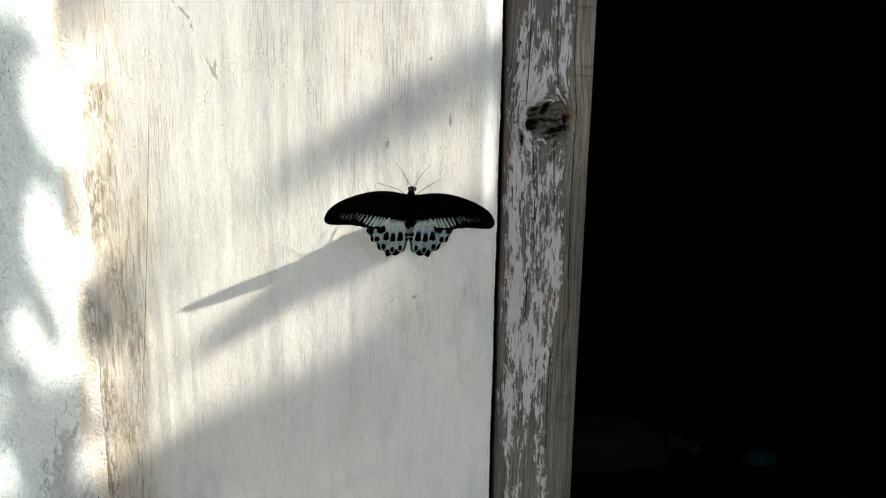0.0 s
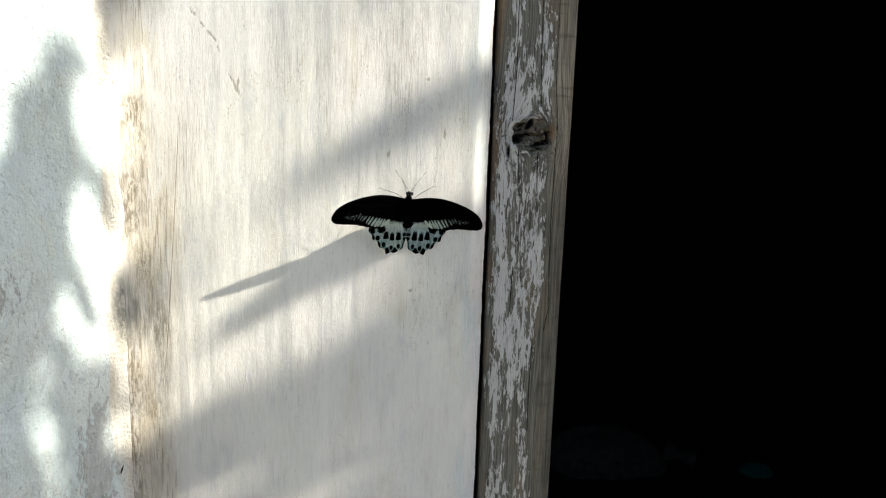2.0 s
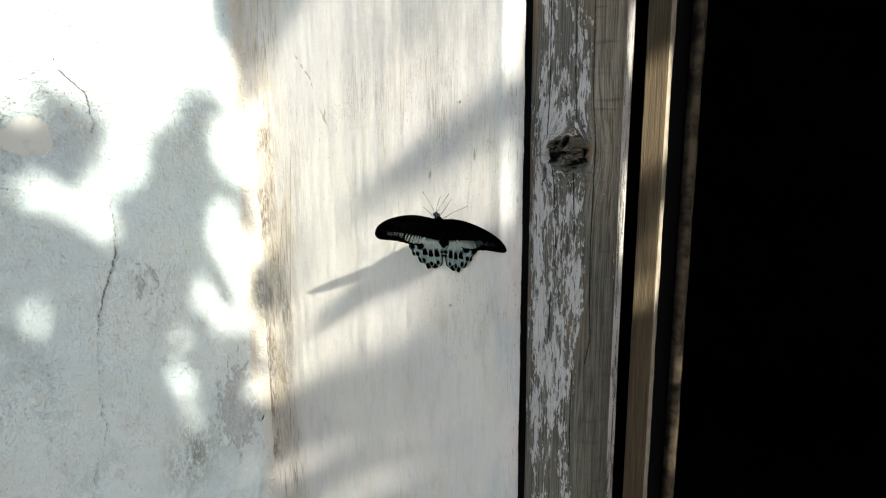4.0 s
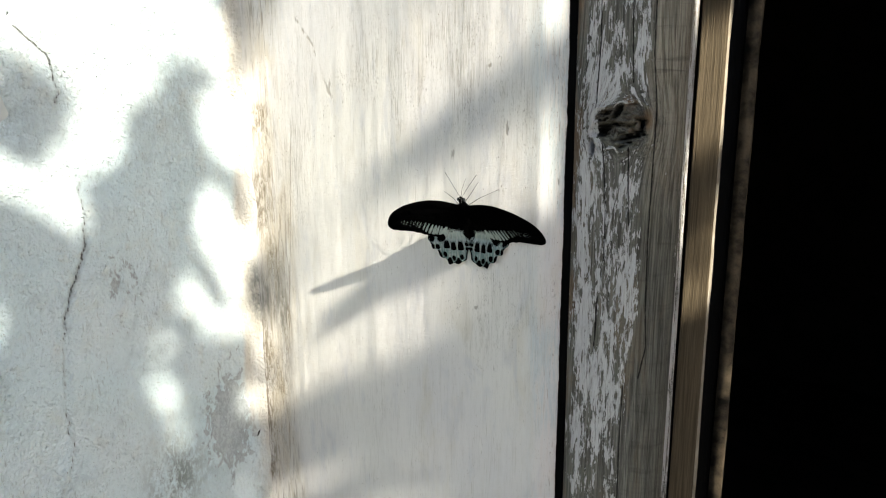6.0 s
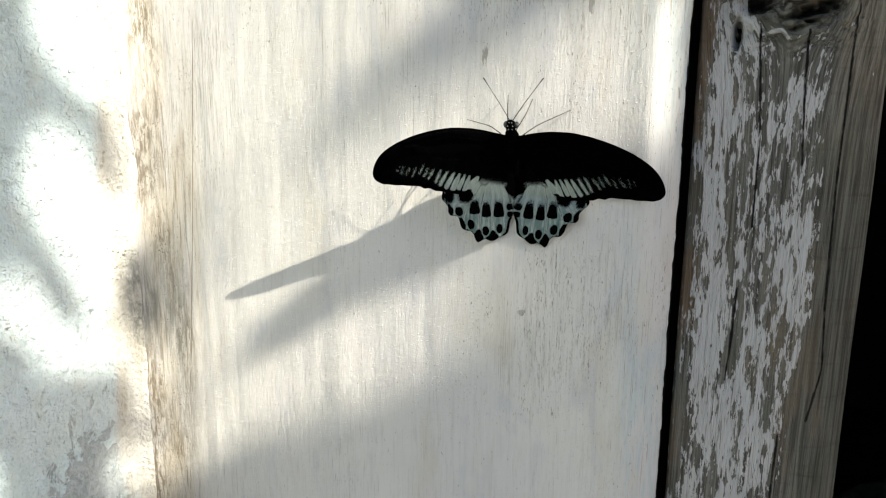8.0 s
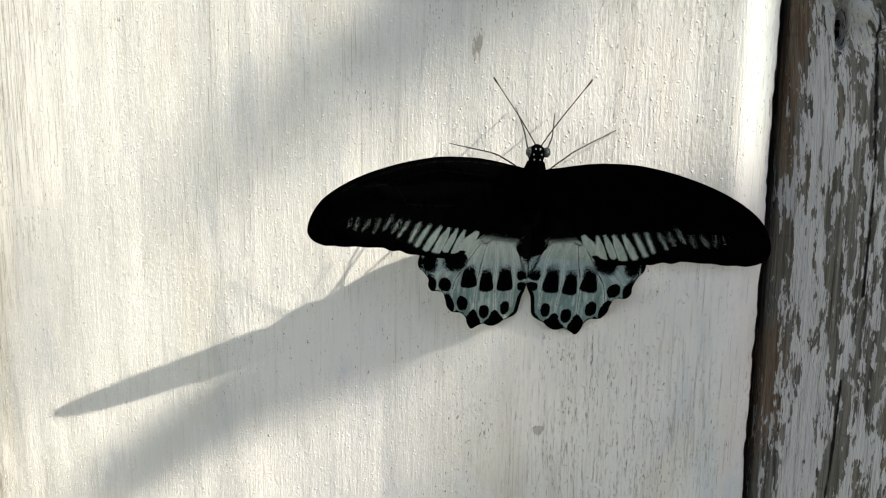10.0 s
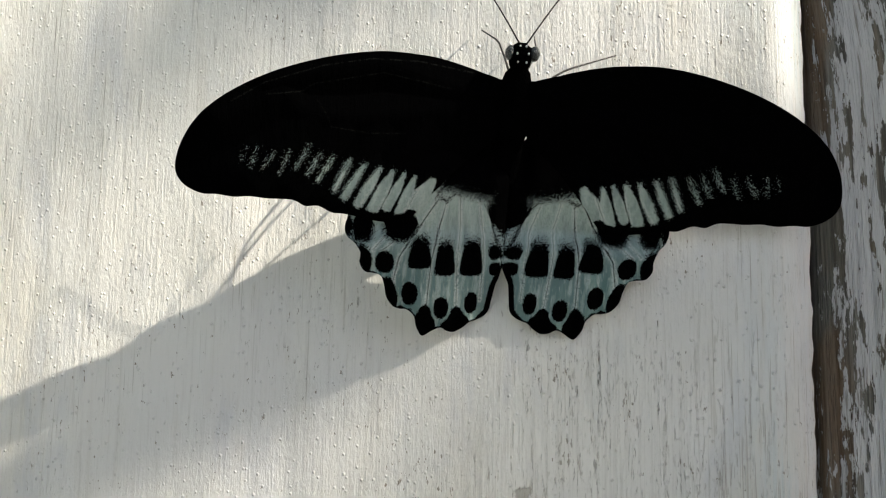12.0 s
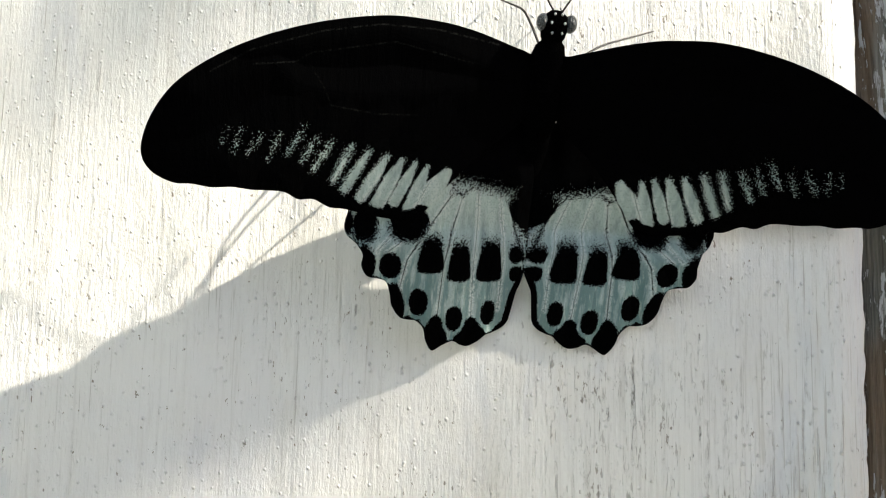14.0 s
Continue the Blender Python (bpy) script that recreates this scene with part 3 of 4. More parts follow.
thing("wall_left", box("wall_left", (-0.9, -0.318, 0), (CORNER - 0.004, 0.60, 2.7), FACADE), "pale limewashed masonry wall", "wall", "structure")
# near-black backing: the gap's shade is put into its colour
thing("wall_behind_board", box("wall_behind_board", (CORNER - 0.004, 0.487, 0), (0.02, 0.60, 2.7), ROOM, 0), "masonry behind the board, coloured near-black as shade", "wall", "structure")
thing("wall_right", box("wall_right", (1.20, 0.50, 0), (3.2, 0.66, 2.7), FACADE), "pale limewashed outer wall", "wall", "structure")
thing("wall_over_door", box("wall_over_door", (0.02, 0.50, 2.12), (1.20, 0.66, 2.7), FACADE, 0), "wall above the doorway", "wall", "structure")
thing("room_wall_back", box("room_wall_back", (-1.2, 4.2, 0), (3.2, 4.3, 2.7), ROOM, 0), "room wall coloured near-black for the unlit interior", "wall", "structure")
thing("room_wall_left", box("room_wall_left", (-1.3, 0.6, 0), (-1.2, 4.3, 2.7), ROOM, 0), "room wall coloured near-black for the unlit interior", "wall", "structure")
thing("room_wall_right", box("room_wall_right", (3.1, 0.66, 0), (3.2, 4.2, 2.7), ROOM, 0), "room wall coloured near-black for the unlit interior", "wall", "structure")
thing("room_wall_front", box("room_wall_front", (-1.2, 0.6, 0), (0.0, 0.7, 2.7), ROOM, 0), "room wall coloured near-black for the unlit interior", "wall", "structure")
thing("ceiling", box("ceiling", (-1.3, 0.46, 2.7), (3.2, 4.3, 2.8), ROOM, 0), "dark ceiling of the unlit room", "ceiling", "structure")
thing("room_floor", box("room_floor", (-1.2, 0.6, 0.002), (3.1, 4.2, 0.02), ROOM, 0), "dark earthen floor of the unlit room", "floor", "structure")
# unseen wall, added to cut the sky's fill on the board
thing("sky_block_wall", box("sky_block_wall", (-3.5, -3.3, 0), (4.5, -3.0, 3.1), OPPOSITE), "added unseen grey wall that blocks low sky from the board", "wall", "structure")
g = [(-400, -400, 0), (400, -400, 0), (400, 400, 0), (-400, 400, 0)]
thing("ground", mesh_of("ground", g, [(0, 1, 2, 3)], EARTH, False), "dry brown earth yard", "ground", "structure")

# the door post, weathered, with a knot
outline = np.array([(0.0262, 0.5330), (0.0246, 0.5000), (0.0237, 0.4805), (0.0250, 0.4768), (0.0290, 0.4757), (0.0420, 0.4755), (0.0600, 0.4770), (0.0770, 0.4803),
                    (0.0850, 0.4838), (0.0892, 0.4890), (0.0903, 0.4960), (0.0890, 0.5080), (0.0868, 0.5210), (0.0855, 0.5310), (0.0830, 0.5330)])
run = np.concatenate([[0], np.cumsum(np.hypot(*np.diff(outline, axis=0).T))])
cs = np.arange(0, run[-1], 0.00055)
ox, oy = np.interp(cs, run, outline[:, 0]), np.interp(cs, run, outline[:, 1])
for _ in range(6):
    ox[1:-1], oy[1:-1] = (ox[:-2] + 2 * ox[1:-1] + ox[2:]) / 4, (oy[:-2] + 2 * oy[1:-1] + oy[2:]) / 4
tx, ty = np.gradient(ox), np.gradient(oy)
ln = np.hypot(tx, ty)
nx, ny = ty / ln, -tx / ln
KX, KZ = 0.0570, 1.5197
zp = np.concatenate([np.linspace(0, 1.05, 8), np.arange(1.08, 1.49, 0.0012), np.arange(1.49, 1.548, 0.0005), np.arange(1.5488, 1.74, 0.0012), np.linspace(1.78, 2.12, 5)])
Z, OX = np.meshgrid(zp, ox, indexing="ij")
OY, NX, NY = np.tile(oy, (len(zp), 1)), np.tile(nx, (len(zp), 1)), np.tile(ny, (len(zp), 1))
ks = np.interp(KX, ox[90:220], cs[90:220])
S = np.tile(cs, (len(zp), 1))
kd = np.hypot((S - ks) / 0.0186, (Z - KZ - 0.12 * (S - ks)) / 0.0126)
ang = np.arctan2(Z - KZ, S - ks)
kd = kd * (1 + 0.34 * (fbm(np.cos(ang) * 2 + 5, np.sin(ang) * 2 + 5, 3) - 0.5) * 2)
rr = np.hypot(S - ks, 0.9 * (Z - KZ)) / 0.0125
flow = (S - ks) * (1 - 1 / np.maximum(rr, 1.0) ** 2)
grain = fbm(flow * 420, Z * 5, 3) - 0.5
inside = smooth01(kd, 1.04, 0.86)
pit = lambda x, z, rx, rz, tilt=0.0: np.exp(-(((S - ks - x) / rx) ** 2 + ((Z - KZ - z - tilt * (S - ks - x)) / rz) ** 2) ** 1.5)
sheet = (Z - KZ) / 0.0044 + 0.10 * (S - ks) / 0.0044 + 3.0 * (fbm(S * 110, Z * 90 + 4, 4) - 0.5) + 1.3 * (fbm(S * 420, Z * 200, 2) - 0.5)
ridge = 0.80 * smooth01(fbm(S * 130 + 2, Z * 400 + 6, 4), 0.36, 0.60) + 0.35 * np.abs(np.sin(math.pi * sheet)) ** 0.45 * (0.55 + 0.75 * smooth01(fbm(S * 170, Z * 130 + 3, 3), 0.30, 0.60))
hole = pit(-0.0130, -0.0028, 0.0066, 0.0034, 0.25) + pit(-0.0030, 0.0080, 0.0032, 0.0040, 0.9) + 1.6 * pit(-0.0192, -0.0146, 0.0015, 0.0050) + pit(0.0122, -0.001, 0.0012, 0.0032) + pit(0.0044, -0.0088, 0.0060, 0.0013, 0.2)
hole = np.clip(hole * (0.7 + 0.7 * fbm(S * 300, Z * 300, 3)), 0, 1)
height = 0.0011 * grain * (1 - inside) + (fbm(S * 40, Z * 8, 2) - 0.5) * 0.0016 + 0.0016 * np.exp(-((kd - 1.12) / 0.16) ** 2)
height = height + inside * (-0.0046 + 0.0058 * ridge + 0.0034 * (fbm(S * 620, Z * 900, 3) - 0.5)) + 0.0006 * np.sin(kd * 26 + 5 * fbm(S * 90, Z * 90, 2)) * np.exp(-((kd - 1.3) / 0.28) ** 2) - 0.0075 * hole
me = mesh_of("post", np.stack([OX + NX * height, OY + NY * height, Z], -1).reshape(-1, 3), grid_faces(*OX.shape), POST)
attribute(me, "bend", np.where(OY < 0.502, flow - (S - ks), 0.0))
left = np.interp(0.060, ox[90:220], cs[90:220])
bias = 0.235 - 0.285 * smooth01(S + 0.012 * (fbm(S * 30, Z * 12, 3) - 0.5), left + 0.006, left + 0.020) - 0.08 * smooth01(Z, 1.53, 1.60) - 0.25 * inside
bias = bias + 0.07 * np.exp(-((S - np.interp(0.0355, ox[90:220], cs[90:220])) / 0.0035) ** 2)
bias = bias - 0.11 * smooth01(S, np.interp(0.034, ox[90:220], cs[90:220]), np.interp(0.027, ox[90:220], cs[90:220]))
bias = bias - 0.06 * np.exp(-(((S - left) / 0.006) ** 2 + ((Z - 1.35) / 0.03) ** 2)) + 0.04 * np.exp(-(((S - left) / 0.008) ** 2 + ((Z - 1.375) / 0.012) ** 2))
bias = bias - 0.07 * smooth01(Z, 1.37, 1.26)
bias = np.where(OY > 0.502, 0.26 * smooth01(OX, 0.05, 0.07), bias)
attribute(me, "paint", bias)
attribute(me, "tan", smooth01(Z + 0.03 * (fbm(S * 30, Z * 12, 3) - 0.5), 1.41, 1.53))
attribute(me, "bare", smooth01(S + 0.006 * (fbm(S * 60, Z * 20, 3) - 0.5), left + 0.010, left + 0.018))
# painted shade: strongest in the holes and between the ridges
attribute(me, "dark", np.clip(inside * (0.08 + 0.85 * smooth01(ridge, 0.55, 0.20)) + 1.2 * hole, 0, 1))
red = pit(-0.0117, 0.0110, 0.0040, 0.0070) + pit(0.0160, 0.0020, 0.0030, 0.0065) + 0.7 * pit(0.0036, 0.0135, 0.0060, 0.0040) + 0.5 * pit(0.003, -0.004, 0.006, 0.003)
attribute(me, "rust", np.clip(0.50 * smooth01(OX, 0.033, 0.028) * smooth01(fbm(S * 140, Z * 25, 3), 0.45, 0.65) + 0.85 * red * smooth01(fbm(S * 260, Z * 160, 3), 0.35, 0.55), 0, 1))
sx = lambda x: float(np.interp(x, ox[90:230], cs[90:230]))
splits = [[(sx(0.0735), 1.64), (sx(0.0745), 1.56), (sx(0.0775), 1.53), (sx(0.0770), 1.49), (sx(0.0766), 1.447), (sx(0.0775), 1.40), (sx(0.0790), 1.375), (sx(0.0755), 1.352)],
          [(sx(0.0455), 1.508), (sx(0.0470), 1.49), (sx(0.0490), 1.465), (sx(0.0492), 1.43)], [(sx(0.062), 1.505), (sx(0.0628), 1.48), (sx(0.0645), 1.455)],
          [(sx(0.066), 1.345), (sx(0.0655), 1.30), (sx(0.066), 1.26)], [(sx(0.06), 1.66), (sx(0.061), 1.58), (sx(0.063), 1.545)], [(sx(0.046), 1.405), (sx(0.0455), 1.38), (sx(0.0445), 1.365)],
          [(sx(0.0405), 1.64), (sx(0.0415), 1.57), (sx(0.0400), 1.53)]]
attribute(me, "split", np.min([polyline_distance(S, Z, l) for l in splits], axis=0) * 1000 * (1 + 0.8 * fbm(S * 50, Z * 80, 2)))
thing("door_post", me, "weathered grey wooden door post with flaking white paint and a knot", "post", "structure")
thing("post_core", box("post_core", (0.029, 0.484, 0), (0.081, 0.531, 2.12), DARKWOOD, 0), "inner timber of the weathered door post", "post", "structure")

# timber behind the post, seen past its side through the open doorway
jamb = tagged(new("door_jamb"), "bare brown wooden door jamb with a worn pale edge", "door jamb", kind="structure")
def prism(name, plan, top, material, bevel):
    """An upright piece of timber from its plan."""
    bm = bmesh.new()
    low = [bm.verts.new((x, y, 0)) for x, y in plan]
    high = [bm.verts.new((x, y, top)) for x, y in plan]
    bm.faces.new(low[::-1])
    bm.faces.new(high)
    for i in range(len(plan)):
        j = (i + 1) % len(plan)
        bm.faces.new((low[i], low[j], high[j], high[i]))
    bmesh.ops.recalc_face_normals(bm, faces=bm.faces[:])
    bmesh.ops.bevel(bm, geom=bm.edges[:], offset=bevel, segments=2, affect="EDGES")
    me = bpy.data.meshes.new(name)
    bm.to_mesh(me)
    bm.free()
    me.materials.append(material)
    return me


part("jamb_board", prism("jamb_board", [(0.0563, 0.6490), (0.0772, 0.6520), (0.0768, 0.6560), (0.0563, 0.6900)], 2.12, JAMB, 0.0010), jamb, "bare brown planed wood")


def worn_edge(name, x, y0, y1, lean, top, material):
    """The side of a board, with a wavy worn arris towards the dark room."""
    zs = np.concatenate([np.linspace(0, 1.0, 6), np.arange(1.03, 1.75, 0.003), np.linspace(1.8, top, 4)])
    u = np.linspace(0, 1, 9)
    Z, U = np.meshgrid(zs, u, indexing="ij")
    wave = 0.010 * (fbm(Z * 9, Z * 0 + 2.0, 3) - 0.5) + 0.004 * (fbm(Z * 40, Z * 0 + 6.0, 2) - 0.5)
    Y = y0 + (y1 - y0 + wave) * U
    X = x - lean * U - 0.004 * U ** 4 + 0.0016 * (fbm(Z * 16, U * 2, 3) - 0.5) * smooth01(U, 0.0, 0.3)
    front = np.stack([X, Y, Z], -1).reshape(-1, 3)
    n = len(front)
    back = front - np.array([0.012, 0, 0])
    faces = grid_faces(*X.shape)
    rows, cols = X.shape
    rim = [(k * cols + e, (k + 1) * cols + e) for k in range(rows - 1) for e in (0, cols - 1)]
    shut = [(a, b, b + n, a + n) for a, b in rim]
    return mesh_of(name, np.concatenate([front, back]), faces.tolist() + (faces + n)[:, ::-1].tolist() + shut, material)


part("worn_edge", worn_edge("worn_edge", 0.0770, 0.6565, 0.690, 0.0036, 2.12, EDGE), jamb, "pale worn edge")
# stud colours carry the shade behind the jamb
stud = tagged(new("inner_stud"), "wooden stud behind the door jamb, shade put into its colour", "stud", kind="structure")
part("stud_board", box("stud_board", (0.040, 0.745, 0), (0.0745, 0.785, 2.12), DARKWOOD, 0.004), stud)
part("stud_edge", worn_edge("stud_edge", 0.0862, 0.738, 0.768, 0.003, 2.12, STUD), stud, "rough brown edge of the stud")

# ---- things on the floor of the dark room ----
def lump(name, centre, size, material, seed, label, category):
    rows, cols = 26, 44
    a, b = np.meshgrid(np.linspace(0.02, math.pi / 2, rows), np.linspace(0, 2 * math.pi, cols), indexing="ij")
    r = 1 + 0.5 * (fbm(np.cos(b) * 2 + seed, np.sin(b) * 2 + a * 3, 4) - 0.5)
    v = np.stack([centre[0] + size[0] * r * np.sin(a) * np.cos(b), centre[1] + size[1] * r * np.sin(a) * np.sin(b), centre[2] + size[2] * r * np.cos(a)], -1)
    return thing(name, mesh_of(name, v.reshape(-1, 3), grid_faces(rows, cols), material), label, category)


sack = lump("sack", (0.70, 2.95, 0.02), (0.33, 0.20, 0.16), SACK, 4.0, "dusty grey sack lying on the dark floor", "sack")
part("tied_neck", tube("tied_neck", [(0.99, 2.93, 0.10), (1.04, 2.92, 0.09), (1.07, 2.92, 0.085), (1.13, 2.90, 0.07)], [0.06, 0.03, 0.022, 0.05], SACK, 10), sack, "gathered neck of the sack")
lump("plastic_scrap", (1.43, 2.90, 0.02), (0.07, 0.05, 0.05), GREEN, 9.0, "crumpled teal plastic scrap on the dark floor", "plastic scrap")


# ---- the tree whose leaves dapple the wall ----
def twig_leaves(s, ph, qh, origin, place, shape):
    """A low spray of leaves whose shade crosses the board."""
    rng = np.random.default_rng(23)
    line = np.array([place((x, FRONT, z)) for x, z in BOARD_SHADE])
    verts, faces = [], []
    for i in range(180):
        u = rng.uniform(0, len(line) - 1.001)
        k = int(u)
        p, q = line[k] + (u - k) * (line[k + 1] - line[k])
        l = rng.uniform(0.008, 0.014)
        v = (shape - [0.5, 0, 0]) * [l, 0.55 * l, l]
        v = v @ np.array(Euler((rng.normal(0, 0.4), rng.normal(0, 0.4), rng.uniform(0, 6.28))).to_matrix()).T
        p, q = p + rng.normal(0, 0.002), q + rng.uniform(-0.0078, 0.0078)
        n = len(verts)
        verts.extend(origin + s * (rng.uniform(1.4, 1.6) + v[:, 2:3]) + np.outer(p + v[:, 0], ph) + np.outer(q + v[:, 1], qh))
        faces += [(n, n + 1, n + 2, n + 3), (n, n + 3, n + 4, n + 5)]
    return verts, faces


def canopy():
    """Leaves round the gaps that let the sun through; gaps are given where their light falls."""
    s = np.array(SUN)
    ph = np.array([s[1], -s[0], 0]) / math.hypot(s[0], s[1])
    qh = np.array([0, 0, 1]) - s[2] * s
    qh /= np.linalg.norm(qh)
    origin = np.array([CORNER, FRONT, 1.4])
    step, p0, q0 = 0.002, -0.54, -0.56
    gp, gq = np.meshgrid(np.arange(p0, 0.56, step), np.arange(q0, 0.60, step), indexing="ij")
    mask = np.zeros(gp.shape, bool)

    def place(point):
        d = np.array(point) - origin
        return d @ ph, d @ qh

    def oval(point, rp, rq):
        p, q = place(point)
        mask[np.hypot((gp - p) / rp, (gq - q) / rq) < 1] = True

    crowd = fbm(gp * 95 + 40, gq * 95 + 40, 3)
    crowd = np.searchsorted(np.sort(crowd.ravel()[::7]), crowd) / (crowd.size / 7)

    def area(points, lit=True, grow=1.0, clear=1.0):
        """Opens (or shuts) a region; clear is the share of it that stays free of leaves."""
        pts = np.array([place(v) for v in points])
        pts = (pts.mean(0) + (pts - pts.mean(0)) * grow).tolist()
        odd = np.zeros(gp.shape, bool)
        for (a0, b0), (a1, b1) in zip(pts, pts[1:] + pts[:1]):
            if b0 != b1:
                odd ^= ((b0 > gq) != (b1 > gq)) & (gp < (a1 - a0) * (gq - b0) / (b1 - b0) + a0)
        mask[odd & (crowd < clear)] = lit

    for y, z, r in REVEAL_SPOTS:
        oval((CORNER, y, z), r, r)
    for x, z, rx_, rz in BOARD_SPOTS:
        oval((x, FRONT, z), rx_ * 0.23, rz * 0.84)
    for x, y, z, ry, rz in DOOR_LIGHT:
        oval((x, y, z), ry, rz)
    for clear, poly in REVEAL_AREAS:
        area([(CORNER, y, z) for y, z in poly], clear=clear)
    for poly in BOARD_AREAS:
        area([(x, FRONT, z) for x, z in poly], grow=1.07)
    area([(x, FRONT, z) for x, z in BOARD_HALF], clear=0.35)
    for poly in REVEAL_SHADE:
        area([(CORNER, y, z) for y, z in poly], False)
    mask |= (vnoise(gp * 260 + 9, gq * 260 + 9) > 0.975) & (gp > 0.02)
    rng = np.random.default_rng(11)
    verts, faces = [], []
    shape = np.array([(0, 0, 0), (0.28, 0.42, 0.10), (0.62, 0.44, 0.08), (1, 0, -0.06), (0.62, -0.44, 0.08), (0.28, -0.42, 0.10)])
    for count, length, width in ((6000, 0.058, 0.028), (10500, 0.034, 0.016), (13000, 0.020, 0.010), (12000, 0.012, 0.006)):
        p, q = rng.uniform(-0.46, 0.48, count), rng.uniform(-0.50, 0.52, count)
        turn, size = rng.uniform(0, 2 * math.pi, count), rng.uniform(0.75, 1.15, count)
        tilt, roll = rng.normal(0, 0.45, count), rng.normal(0, 0.45, count)
        depth = rng.uniform(2.75, 3.15, count)
        for i in range(count):
            l, w = length * size[i], width * size[i]
            v = (shape - [0.5, 0, 0]) * [l, w, l]
            m = Euler((roll[i], tilt[i], turn[i])).to_matrix()
            v = v @ np.array(m).T
            cp = np.concatenate([p[i] + 0.8 * v[:, 0], p[i] + 0.4 * v[:, 0], [p[i]]])
            cq = np.concatenate([q[i] + 0.8 * v[:, 1], q[i] + 0.4 * v[:, 1], [q[i]]])
            if mask[((cp - p0) / step).astype(int), ((cq - q0) / step).astype(int)].any():
                continue
            w3 = origin + s * (depth[i] + v[:, 2:3]) + np.outer(p[i] + v[:, 0], ph) + np.outer(q[i] + v[:, 1], qh)
            n = len(verts)
            verts.extend(w3)
            faces += [(n, n + 1, n + 2, n + 3), (n, n + 3, n + 4, n + 5)]
    return verts, faces, twig_leaves(s, ph, qh, origin, place, shape)


# where the light falls: along the wall, height, and how wide the gap among the leaves is
REVEAL_SPOTS = [(0.3540, 1.2935, 0.0074), (0.3516, 1.3376, 0.0066), (0.3625, 1.2500, 0.0050), (0.3800, 1.3718, 0.006), (0.418, 1.1701, 0.0065), (0.2320, 1.389, 0.0062), (0.4587, 1.308, 0.006), (0.200, 1.66, 0.04)]
BOARD_SPOTS = [(-0.05, 1.279, 0.03, 0.005), (-0.14, 1.18, 0.05, 0.009), (-0.2326, 1.179, 0.03, 0.012), (0.035, 1.635, 0.05, 0.014)]
REVEAL_AREAS = [
    (0.60, [(0.20, 1.700), (0.376, 1.700), (0.378, 1.597), (0.368, 1.570), (0.364, 1.552), (0.343, 1.539), (0.334, 1.524), (0.335, 1.509), (0.327, 1.494), (0.306, 1.487), (0.301, 1.479), (0.272, 1.491), (0.274, 1.505),
            (0.293, 1.512), (0.309, 1.520), (0.318, 1.534), (0.317, 1.550), (0.306, 1.563), (0.292, 1.568), (0.273, 1.563), (0.250, 1.555), (0.20, 1.565)]),
    (0.60, [(0.22, 1.500), (0.272, 1.491), (0.299, 1.481), (0.302, 1.460), (0.301, 1.445), (0.289, 1.448), (0.272, 1.462), (0.25, 1.479), (0.22, 1.478)]),
    (0.55, [(0.386, 1.680), (0.389, 1.589), (0.404, 1.566), (0.431, 1.560), (0.442, 1.571), (0.436, 1.594), (0.422, 1.611), (0.412, 1.623), (0.405, 1.680)])]
REVEAL_AREAS += [
    (0.60, [(0.417, 1.548), (0.442, 1.556), (0.476, 1.553), (0.479, 1.506), (0.440, 1.486), (0.425, 1.492), (0.410, 1.510), (0.404, 1.531)]),
    (0.04, [(0.345, 1.514), (0.374, 1.512), (0.378, 1.486), (0.348, 1.484)]),
    (0.15, [(0.400, 1.566), (0.450, 1.563), (0.444, 1.547), (0.400, 1.546)]),
    (0.50, [(0.398, 1.464), (0.408, 1.476), (0.422, 1.472), (0.426, 1.446), (0.436, 1.437), (0.455, 1.443), (0.455, 1.400), (0.449, 1.373), (0.441, 1.336), (0.424, 1.324), (0.415, 1.334), (0.416, 1.359), (0.410, 1.381),
            (0.401, 1.409), (0.396, 1.435)]),
    (0.40, [(0.373, 1.379), (0.382, 1.387), (0.396, 1.379), (0.404, 1.356), (0.418, 1.336), (0.415, 1.325), (0.392, 1.337), (0.377, 1.358)]),
    (0.22, [(0.443, 1.318), (0.459, 1.319), (0.464, 1.289), (0.458, 1.224), (0.439, 1.229), (0.427, 1.254), (0.437, 1.286)])]
REVEAL_SHADE = [[(0.440, 1.388), (0.474, 1.405), (0.474, 1.328), (0.440, 1.325)], [(0.430, 1.660), (0.472, 1.660), (0.470, 1.566), (0.446, 1.558), (0.438, 1.590)],
                [(0.389, 1.404), (0.399, 1.382), (0.410, 1.352), (0.421, 1.362), (0.415, 1.392), (0.402, 1.418)]]
BOARD_AREAS = [[(0.022, 1.627), (-0.032, 1.610), (-0.088, 1.598), (-0.144, 1.588), (-0.177, 1.612), (-0.233, 1.640), (-0.300, 1.643), (-0.305, 1.495), (-0.292, 1.420), (-0.253, 1.372), (-0.186, 1.416), (-0.162, 1.463), (-0.120, 1.507),
                (-0.076, 1.540), (-0.032, 1.558), (0.018, 1.574)],
               [(-0.186, 1.416), (-0.163, 1.449), (-0.115, 1.463), (-0.054, 1.488), (0.000, 1.502), (0.030, 1.506), (0.030, 1.470), (-0.030, 1.461), (-0.065, 1.435), (-0.070, 1.409), (-0.091, 1.395), (-0.159, 1.358), (-0.205, 1.353), (-0.266, 1.307), (-0.253, 1.372)],
               [(-0.269, 1.267), (-0.223, 1.322), (-0.160, 1.352), (-0.091, 1.381), (-0.072, 1.394), (-0.068, 1.374), (-0.091, 1.349), (-0.161, 1.317), (-0.226, 1.275), (-0.262, 1.239)]]
